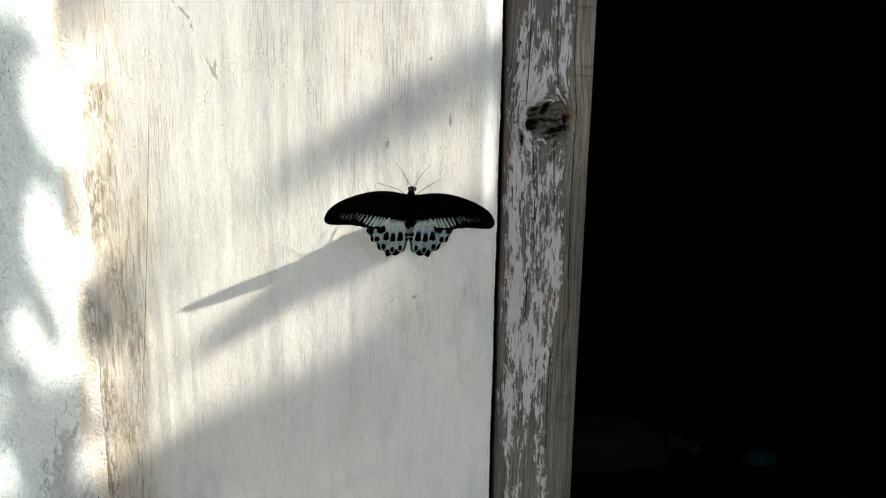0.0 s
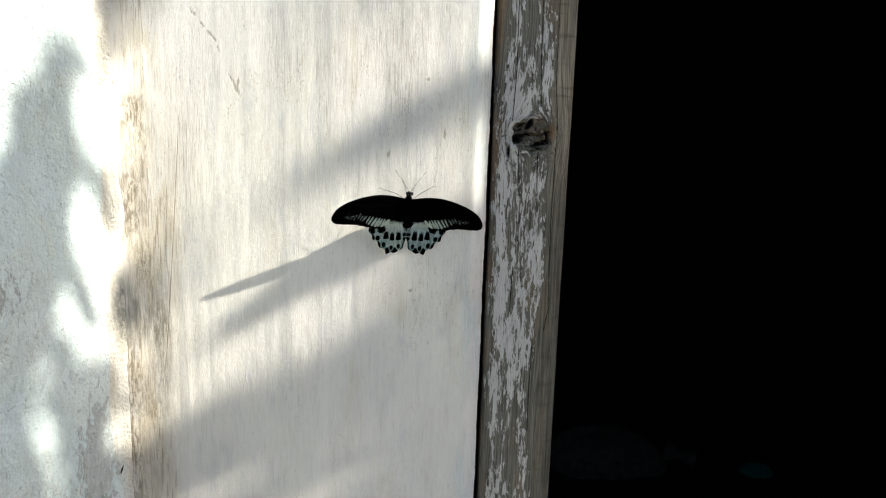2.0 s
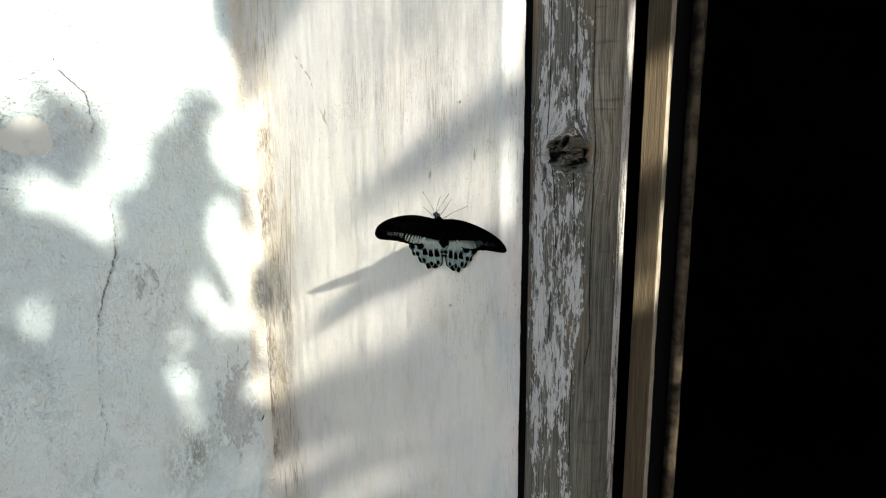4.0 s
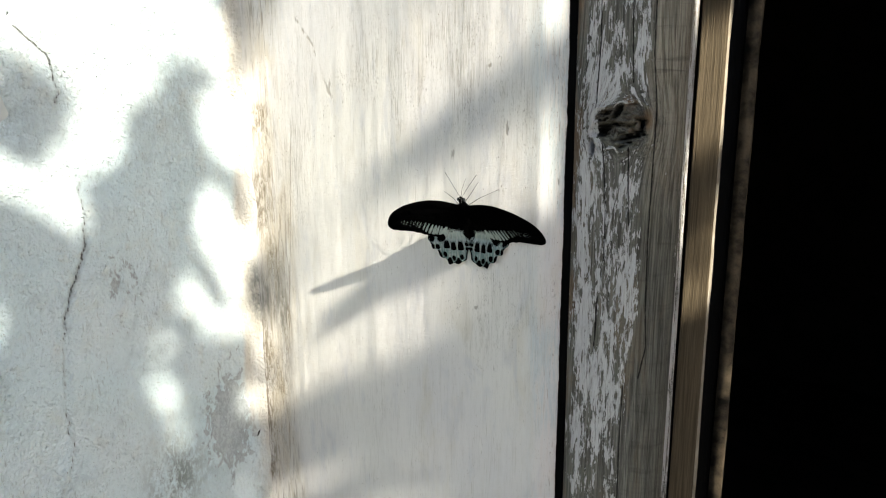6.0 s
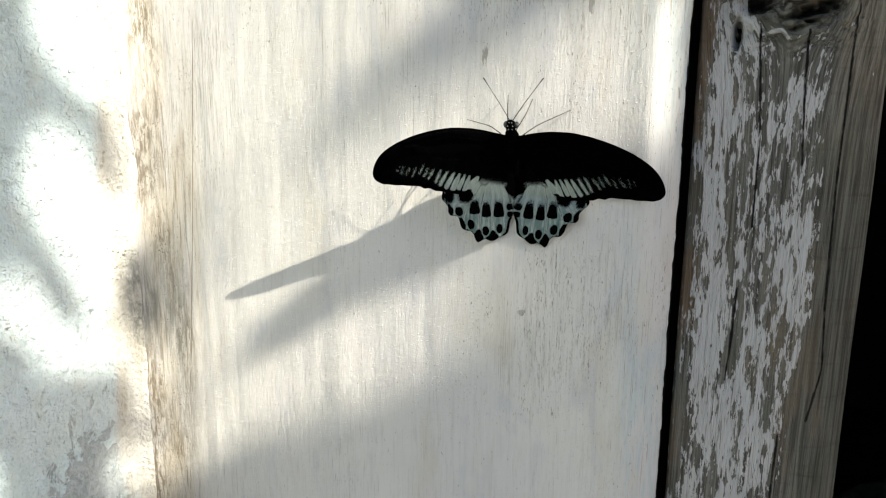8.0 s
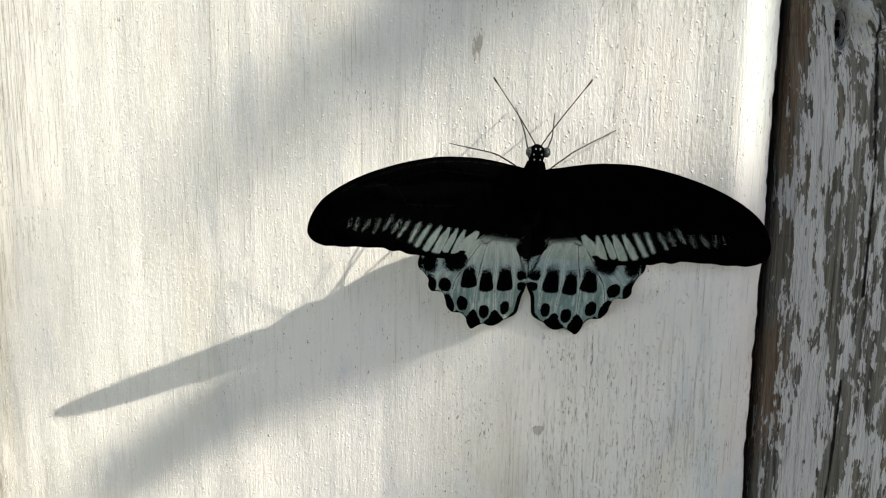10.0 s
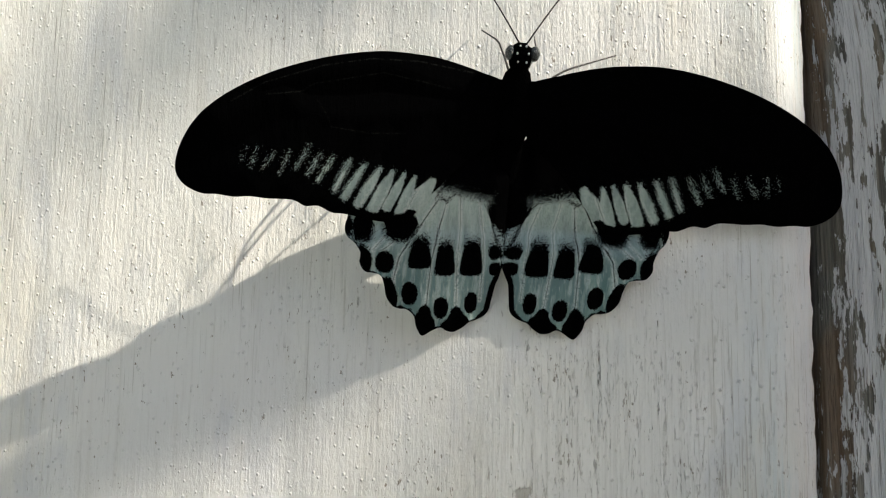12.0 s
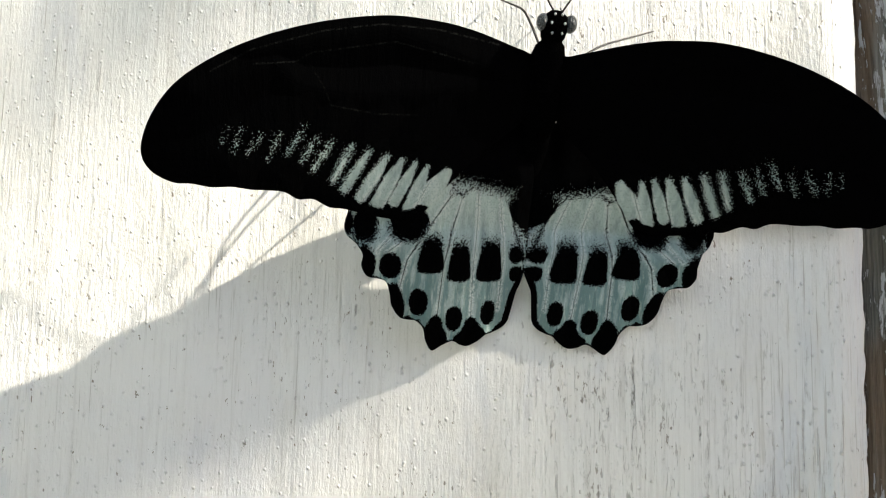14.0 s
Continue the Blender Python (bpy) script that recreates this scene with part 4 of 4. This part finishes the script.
BOARD_HALF = [(-0.19, 1.612), (-0.144, 1.590), (-0.088, 1.600), (0.022, 1.629), (0.022, 1.72), (-0.19, 1.72)]
BOARD_SHADE = [(-0.182, 1.356), (-0.165, 1.368), (-0.138, 1.389), (-0.115, 1.401), (-0.088, 1.404)]
DOOR_LIGHT = [(0.068, 0.650, 1.565, 0.030, 0.030), (0.068, 0.650, 1.525, 0.030, 0.020), (0.070, 0.650, 1.375, 0.022, 0.012), (0.0755, 0.670, 1.42, 0.012, 0.030), (0.0862, 0.524, 1.468, 0.010, 0.036),
              (0.0862, 0.524, 1.60, 0.010, 0.022), (0.085, 0.750, 1.262, 0.010, 0.012), (0.085, 0.755, 1.165, 0.012, 0.036)]
verts, faces, (twig_verts, twig_faces) = canopy()
tree = tagged(new("tree"), "leafy tree in the yard that dapples the wall", "tree")
tagged(part("crown", mesh_of("crown", verts, faces, LEAF, False), tree), kind="stuff")
tagged(part("low_spray", mesh_of("low_spray", twig_verts, twig_faces, LEAF, False), tree), kind="stuff")
foot = Vector((2.9, -1.4, 0))
part("trunk", tube("trunk", [foot, foot + Vector((0.03, 0.02, 0.8)), foot + Vector((-0.02, 0.06, 1.7)), foot + Vector((0.05, 0.02, 2.8)), foot + Vector((0.0, 0.1, 3.8))], [0.12, 0.10, 0.085, 0.06, 0.03], BARK, 14), tree)
along, down = Vector((SUN.y, -SUN.x, 0)).normalized(), (Vector((0, 0, 1)) - SUN.z * SUN).normalized()
start = Vector((CORNER, FRONT, 1.4))
for height, depth, p, q, rise in ((2.6, 2.95, 0.30, -0.10, 0.10), (3.0, 2.95, 0.20, 0.22, 0.12), (3.6, 2.9, -0.15, 0.40, 0.25)):
    a, b = foot + Vector((-0.01, 0.05, height)), start + depth * SUN + p * along + q * down
    part("limb", tube("limb", [a, a.lerp(b, 0.35) + Vector((0, 0, rise)), a.lerp(b, 0.7) + Vector((0, 0, rise)), b], [0.04, 0.03, 0.018, 0.007], BARK), tree)


hang = start + 1.5 * SUN - 0.033 * along
part("twig", tube("twig", [foot + Vector((0.0, 0.1, 3.7)), hang + 1.0 * down + 0.4 * SUN, hang + 0.62 * down, hang + 0.3 * down, hang - 0.035 * down], [0.02, 0.008, 0.003, 0.0011, 0.0007], BARK, 6), tree)

# ---- the butterfly ----
def closed_spline(points, count):
    pts = np.array(points, dtype=float)
    n = len(pts)
    t = np.linspace(0, n, count, endpoint=False)
    i = np.floor(t).astype(int)
    f = (t - i)[:, None]
    a, b, c, d = pts[(i - 1) % n], pts[i % n], pts[(i + 1) % n], pts[(i + 2) % n]
    return 0.5 * (2 * b + (c - a) * f + (2 * a - 5 * b + 4 * c - d) * f ** 2 + (3 * b - a - 3 * c + d) * f ** 3)


# outlines in millimetres: out from the body, and towards the head
FORE = [(1.2, -1.5), (3.4, -0.3), (6.3, 0.5), (9.5, 1.4), (13.0, 2.2), (17.4, 2.8), (24.9, 2.9), (33.9, 1.3), (42.5, -1.5), (49.5, -5.0), (54.9, -9.1), (58.4, -14.0), (59.9, -18.7), (58.8, -21.6),
        (55.9, -23.2), (53.2, -23.3), (50.3, -23.7), (47.5, -23.5), (44.6, -23.8), (40.1, -23.9), (37.8, -25.0), (35.5, -24.9), (33.0, -26.1), (30.7, -26.3), (26.7, -27.2), (22.3, -27.7), (18.6, -26.9), (14.5, -22.0), (9.0, -16.0), (2.6, -10.0)]
HIND = [(30.0, -25.0), (29.9, -26.7), (30.4, -28.9), (29.9, -30.5), (28.3, -31.8), (27.2, -33.4), (27.3, -35.3), (26.3, -37.0), (24.6, -37.5), (23.2, -38.1), (22.5, -40.0), (22.1, -42.0), (20.8, -43.9), (19.4, -44.6), (17.9, -44.8), (16.6, -46.0), (16.1, -48.0), (15.2, -49.8),
        (14.4, -50.1), (12.8, -49.1), (11.3, -48.4), (9.8, -49.3), (8.4, -49.5), (6.8, -48.5), (5.6, -47.4), (4.4, -47.1), (2.9, -46.4), (1.8, -45.0), (1.3, -42.6), (0.8, -39.8), (0.2, -37.8), (-0.1, -34.0), (0.0, -28.0), (0.3, -18.0), (3.0, -8.0), (16.0, -10.0), (26.0, -18.0)]
STRIPES = [(47.9, -14.8, 48.7, -17.0), (45.9, -14.7, 47.1, -18.3), (42.7, -15.0, 45.1, -18.4), (40.3, -15.1, 42.2, -19.0), (36.6, -13.8, 39.4, -18.0), (34.9, -15.2, 37.3, -19.1), (32.8, -15.9, 35.6, -20.3),
           (29.8, -16.3, 32.6, -21.8), (27.2, -17.0, 30.8, -23.1), (24.4, -17.7, 28.2, -24.2), (22.0, -18.1, 25.5, -25.2), (19.8, -18.4, 22.9, -24.8), (17.9, -19.0, 20.4, -25.8), (14.6, -19.6, 18.6, -25.8)]
WIDTHS = [0.15, 0.3, 0.4, 0.4, 0.45, 0.5, 0.62, 0.75, 0.88, 1.05, 1.2, 0.95, 1.1, 1.9]
RINGED = [(17.7, -41.5, 1.6, 2.3), (11.4, -44.4, 1.45, 2.2), (5.5, -43.4, 1.3, 2.2), (22.7, -35.3, 1.8, 2.1)]
BLACKS = [(16.0, -33.4, 2.0, 3.1), (11.1, -34.5, 1.75, 3.4), (5.85, -34.3, 2.0, 3.6), (1.5, -33.0, 1.1, 1.6), (1.2, -36.5, 1.05, 1.35), (19.9, -28.6, 3.3, 2.9), (27.1, -29.2, 2.2, 2.5)]
LOBES = [(14.6, -48.7, 2.4, 4.9), (8.3, -48.7, 3.1, 4.4), (22.0, -42.6, 2.1, 4.6), (27.2, -35.2, 2.2, 3.7), (30.2, -28.9, 1.5, 2.6), (18.9, -45.0, 1.9, 1.2)]


def ellipse(a, b, ca, cb, ra, rb, power=2.6):
    k = (np.abs((a - ca) / ra) ** power + np.abs((b - cb) / rb) ** power) ** (1 / power)
    return (k - 1) * min(ra, rb)


# set of each wing on the body: rise outwards, rise forwards, lift, sweep, droop, size
HIND_SET = {-1: ((1.0, 0.0, 0.0), (0.0, 1.0, 0.0), (-4.05, 0.20, -0.01)), 1: ((1.0042, 0.0827, 4.2149), (0.0338, 0.9672, -1.0155), (-3.98, 0.175, -0.13))}
SET = {-1: (0.2087, 2.096, -2.617, -0.0061, -3.318, 0.9978), 1: (0.1754, 3.704, -3.145, -0.0024, -1.815, 1.0184)}


def wing(name, outline, centre, hind, side, parent):
    nb, nr = 420, 90
    rim = closed_spline(outline, nb)
    r = np.linspace(0, 1, nr + 1)[1:] ** 0.85
    a = np.concatenate([[centre[0]], (centre[0] + r[:, None] * (rim[:, 0] - centre[0])).ravel()])
    b = np.concatenate([[centre[1]], (centre[1] + r[:, None] * (rim[:, 1] - centre[1])).ravel()])
    to_rim = polyline_distance(a, b, list(map(tuple, rim[::2])) + [tuple(rim[0])])
    if hind:
        veins = [[(13.5, -20.4), (12.9, -22.7), (11.9, -23.2), (11.2, -23.1), (8.9, -20.9)], [(13.0, -23.0), (15.8, -27.6), (20.0, -34.3), (21.2, -40)], [(11.3, -23.2), (12.5, -28.4), (13.8, -35.2), (14.3, -44)],
                 [(8.9, -21.5), (8.4, -28.3), (8.7, -35.1), (8.3, -46)], [(5.3, -21.5), (3.8, -30), (3.5, -35.0), (3.7, -43)], [(13.5, -20.4), (19.5, -27.0), (25, -33)], [(3.6, -20.5), (2.5, -26.3), (1.2, -30.8), (0.4, -34.5)], [(17.2, -28.0), (23.4, -33.2)]]
        vein = np.min([polyline_distance(a, b, l) for l in veins], axis=0)
        outer = polyline_distance(a, b, [tuple(v) for v in rim if v[1] < -26 and not (v[0] < 1.9 and v[1] > -40)])
        pale = np.minimum(np.minimum(outer - 0.30, a - 0.25 - 3.3 * smooth01(b, -31.5, -24)), -23.2 + 0.2 * np.clip(a - 3, 0, 12) - b)
        line = np.full(a.shape, 9.0)
        for ca, cb, ra, rb in LOBES:
            pale = np.minimum(pale, ellipse(a, b, ca, cb, ra, rb, 1.6))
        pale = np.minimum(pale, polyline_distance(a, b, [(3.6, -47.2), (1.9, -45.4), (1.0, -40.0), (0.2, -38.0)]) - 0.95)
        for ca, cb, ra, rb in RINGED:
            pale = np.maximum(pale, np.minimum(-ellipse(a, b, ca, cb, ra + 0.6, rb + 0.75, 2), to_rim - 0.10))
        for ca, cb, ra, rb in BLACKS:
            big = ca > 5 and cb < -30
            pale = np.minimum(pale, ellipse(ca + (a - ca) / (1.0 - (0.24 if big else 0.0) * (b - cb) / rb), b, ca, cb, ra, rb, 5.5 if big else 2.4))
        for ca, cb, ra, rb in RINGED:
            pale = np.minimum(pale, ellipse(a, b, ca, cb, ra, rb, 2.2))
        pale = np.minimum(pale, polyline_distance(a, b, veins[0]) * 1.4 - 0.28)
        for path, wide in ((veins[6], 0.30), (veins[1], 0.13), (veins[2], 0.06)):
            pale = np.minimum(pale, polyline_distance(a, b, path) * 1.2 - wide * smooth01(b, -40, -30))
        fuzz = 0.8 + 8.0 * smooth01(b + 0.2 * np.clip(9 - a, 0, 9), -24.5, -21.8) + 3.2 * smooth01(b, -34.0, -31.0) * smooth01(b, -27, -30)
        tone = smooth01(b, -25, -39) * 0.85 + 0.15 * smooth01(a, 8, 24)
        (m0, m1, m2), (n0, n1, n2), (z0, z1, z2) = HIND_SET[side]
        a2, b2 = m0 * a + m1 * np.minimum(b, -20) + m2, n0 * a + n1 * b + n2
        a2 = a2 - (0.6 + m1 * np.minimum(b, -20) + m2) * smooth01(a, 1.7, 0.0) * smooth01(b, -40, -33)
        k, m, c, sweep, droop, size = SET[side]
        top = k * a2 + m * (b2 + 12) / 14 + c + droop * (a2 / 60) ** 2 - 0.3
        z = z0 + z1 * a2 + z2 * (b2 + 36)
        z = z + (np.minimum(z, top) - z) * smooth01(b2, -32.5, -28.0)
        fold = np.sin(a * 1.22 + 0.5)
        z = z - 0.10 * np.exp(-(vein / 0.5) ** 2) + 0.30 * fold * smooth01(b, -24, -34) - 0.5 * np.exp(-(a / 2.2) ** 2) * smooth01(b, -40, -26)
        z = np.maximum(z, (0.4402 - 0.4563) / 0.9465 * 1000 + (0.1642 * side * a2 - 0.2778 * b2) / 0.9465)
    else:
        veins = [[(6, -4), (24, 0.6), (44, -3.5)], [(6, -6), (30, -9), (38, -8.2)], [(38, -8.2), (41, -5), (52, -10)], [(36, -9), (47.5, -20)], [(30, -9), (40, -21.5)], [(24, -9), (33.5, -23.5)], [(16, -8), (28, -25)]]
        veins += [[(q[0] + 0.5 * (q2[0] - q[0]), q[1]), (q[2] + 0.5 * (q2[2] - q[2]), q[3])] for q, q2 in zip(STRIPES[7:-1], STRIPES[8:])]
        vein = np.min([polyline_distance(a, b, l) for l in veins], axis=0)
        ridges = [[(8.0, 0.4), (18, 1.7), (26, 1.6), (34, 0.0), (44, -3.4), (50, -7.0)], [(12, -2.6), (24, -0.6), (36, -3.2), (38, -4.6)], [(36, -4.8), (34.0, -8.0), (33.0, -10.4), (26, -11.2), (20, -10.9)], [(38, -4.6), (44, -5.4)]]
        # fainter on the right wing: the light's angle put into the colour
        line = np.min([polyline_distance(a, b, l) for l in ridges], axis=0) + (0.0 if side < 0 else 0.12)
        pale = np.full(a.shape, -9.0)
        for (a0, b0, a1, b1), w in zip(STRIPES, WIDTHS):
            t = np.clip(((a - a0) * (a1 - a0) + (b - b0) * (b1 - b0)) / ((a1 - a0) ** 2 + (b1 - b0) ** 2), 0, 1)
            d = np.hypot(a - a0 - t * (a1 - a0), b - b0 - t * (b1 - b0))
            pale = np.maximum(pale, w * (0.40 + 0.60 * smooth01(t, -0.1, 0.55)) - d)
        outer = polyline_distance(a, b, [tuple(v) for v in rim if v[1] < -22.5 and v[0] > 18.2])
        pale = np.minimum(pale, outer - 1.5)
        fuzz = 1.1 + 2.4 * smooth01(a, 22, 36) + 2.0 * smooth01(b, -20.5, -16.0)
        pale = pale - 0.55 * smooth01(a, 24, 40) - 0.05
        tone = 0.15 + 0.3 * smooth01(a, 20, 40) + 0 * b
        k, m, c, sweep, droop, size = SET[side]
        a2, b2 = size * (a * math.cos(sweep) - b * math.sin(sweep)), size * (a * math.sin(sweep) + b * math.cos(sweep))
        z = k * a2 + m * (b2 + 12) / 14 + c + droop * (a2 / 60) ** 2 - 0.10 * np.exp(-(vein / 0.4) ** 2)
    keep = np.stack([side * a2, b2, z], -1) / 1000
    first = np.arange(nb)
    faces = [(0, 1 + i, 1 + (i + 1) % nb) for i in first]
    k, i = np.meshgrid(np.arange(nr - 1), first, indexing="ij")
    p, q = (1 + k * nb + i).ravel(), (1 + k * nb + (i + 1) % nb).ravel()
    faces += list(map(tuple, np.stack([p, p + nb, q + nb, q], 1).tolist()))
    if side > 0:
        faces = [f[::-1] for f in faces]
    me = mesh_of(name, keep, faces, WING)
    for key, val in (("pale", pale), ("fuzz", fuzz), ("tone", tone), ("vein", vein), ("line", line)):
        attribute(me, key, val)
    ob = part(name, me, parent, "pale blue hindwing with black spots and scalloped edge" if hind else "velvety black forewing with pale streaks")
    mod = ob.modifiers.new("thickness", "SOLIDIFY")
    mod.thickness, mod.offset = 0.00012, 0.0
    return ob


def loft(name, rings, material, sides=18):
    """A body along y from rings (y, half width, half height, z) in millimetres."""
    verts, faces = [], []
    for y, w, h, z in rings:
        for k in range(sides):
            t = 2 * math.pi * k / sides
            verts.append((w * math.cos(t) / 1000, y / 1000, (z + h * math.sin(t)) / 1000))
    for i in range(len(rings) - 1):
        for k in range(sides):
            m = (k + 1) % sides
            faces.append((i * sides + k, i * sides + m, (i + 1) * sides + m, (i + 1) * sides + k))
    faces += [tuple(range(sides))[::-1], tuple(range(len(verts) - sides, len(verts)))]
    return mesh_of(name, verts, faces, material)


def ball(name, centre, radii, material, rings=12, sides=18):
    a, b = np.meshgrid(np.linspace(0.01, math.pi - 0.01, rings), np.linspace(0, 2 * math.pi, sides + 1), indexing="ij")
    v = np.stack([centre[0] + radii[0] * np.sin(a) * np.cos(b), centre[1] + radii[1] * np.sin(a) * np.sin(b), centre[2] + radii[2] * np.cos(a)], -1) / 1000
    return mesh_of(name, v.reshape(-1, 3), grid_faces(rings, sides + 1)[:, ::-1], material)


BASE = Matrix(((0.9859, 0.0775, 0.1483, -0.0405), (0.1642, -0.2778, -0.9465, 0.4402), (-0.0322, 0.9575, -0.2866, 1.4656), (0, 0, 0, 1)))
butterfly = tagged(new("butterfly"), "large black swallowtail butterfly with pale blue hindwings, wings spread", "butterfly")
butterfly.matrix_world = BASE
INTO = BASE.inverted()
for side in (-1, 1):
    wing("hindwing", HIND, (13.0, -31.0), True, side, butterfly)
    wing("forewing", FORE, (28.0, -13.0), False, side, butterfly)
part("thorax", loft("thorax", [(2.0, 1.3, 1.4, 0), (1.0, 2.3, 2.5, -0.8), (-1.5, 3.0, 3.6, -2.4), (-6, 3.4, 4.0, -3.6), (-10, 3.0, 3.6, -3.8), (-13, 2.0, 2.2, -3.6)], BODY), butterfly, "furry black thorax")
part("abdomen", loft("abdomen", [(-11.5, 2.5, 2.5, -4.3), (-15, 2.4, 2.4, -5.2), (-20, 1.9, 1.3, -7.5), (-24, 1.5, 1.2, -7.8), (-27, 1.2, 1.1, -7.7), (-33, 0.8, 0.8, -6.8), (-36, 0.4, 0.4, -6.0)], BODY), butterfly, "slender black abdomen")
head = part("head", loft("head", [(1.2, 1.3, 1.3, 0.2), (2.2, 1.9, 1.8, 0.5), (3.8, 2.2, 1.9, 0.8), (5.2, 1.9, 1.5, 0.8), (6.0, 0.8, 0.8, 0.7)], BODY), butterfly, "black head with white dots")
for side in (-1, 1):
    part("eye", ball("eye", (side * 2.15 + 0.3, 4.2, 0.9), (1.0, 1.35, 1.3), EYE_MAT), head, "round glossy dark grey eye")
    for dx, dy, dz in ((0.55, 5.3, 2.2), (1.0, 4.0, 2.55), (0.75, 2.6, 2.3)):
        part("white_dot", ball("white_dot", (side * dx + 0.2, dy, dz), (0.2, 0.25, 0.15), SPOT, 6, 8), head, "small white dot")


def limb(name, start, bend, end, r0, r1, parent, label, club=False):
    a, b, c = Vector(start) / 1000, Vector(bend) / 1000, INTO @ Vector(end)
    pts = [a.lerp(b, t) for t in (0, 0.5)] + [a.lerp(b, 0.85).lerp(b.lerp(c, 0.15), 0.5)] + [b.lerp(c, t) for t in (0.2, 0.5, 0.8, 0.93, 1)]
    radii = [r0 + (r1 - r0) * t for t in (0, 0.15, 0.3, 0.45, 0.6, 0.8, 0.9, 1)]
    if club:
        radii[-2:] = [r1 * 2.0, r1 * 1.4]
    part(name, tube(name, pts, [r / 1000 for r in radii], LEG), parent, label)


limb("antenna", (-0.3, 5.8, 1.0), (-4.0, 11.5, 0.0), (-0.0510, 0.4352, 1.4876), 0.16, 0.13, head, "thin black clubbed antenna", True)
limb("antenna", (0.9, 5.8, 1.0), (4.5, 11.5, 0.0), (-0.0270, 0.4378, 1.4869), 0.16, 0.13, head, "thin black clubbed antenna", True)
limb("leg", (-1.5, 1.0, -1.5), (-3.0, 7.0, -7.5), (-0.0483, 0.4563, 1.4821), 0.23, 0.14, butterfly, "thin dark leg")
limb("leg", (1.5, 1.0, -1.5), (4.2, 5.5, -7.5), (-0.0374, 0.4563, 1.4803), 0.23, 0.14, butterfly, "thin dark leg")
limb("leg", (-2.2, -2.5, -1.8), (-9.0, 1.0, -6.5), (-0.0672, 0.4563, 1.4720), 0.23, 0.14, butterfly, "thin dark leg")
limb("leg", (2.2, -2.5, -1.8), (9.0, 2.2, -6.0), (-0.0209, 0.4563, 1.4757), 0.23, 0.14, butterfly, "thin dark leg")

# a dead insect caught in the corner
thing("insect_scrap", tube("insect_scrap", [(-0.2845, 0.4405, 1.2185), (-0.2843, 0.4420, 1.2215), (-0.2842, 0.4432, 1.2238), (-0.2840, 0.4445, 1.2262)], [0.0003, 0.0009, 0.0007, 0.0002], SOOT), "tiny black dead insect stuck in the wall corner", "insect")



def motions():
    """Nothing but the camera moves."""
    walk(butterfly, [(0.0, BASE), (14.0, BASE)])


motions()
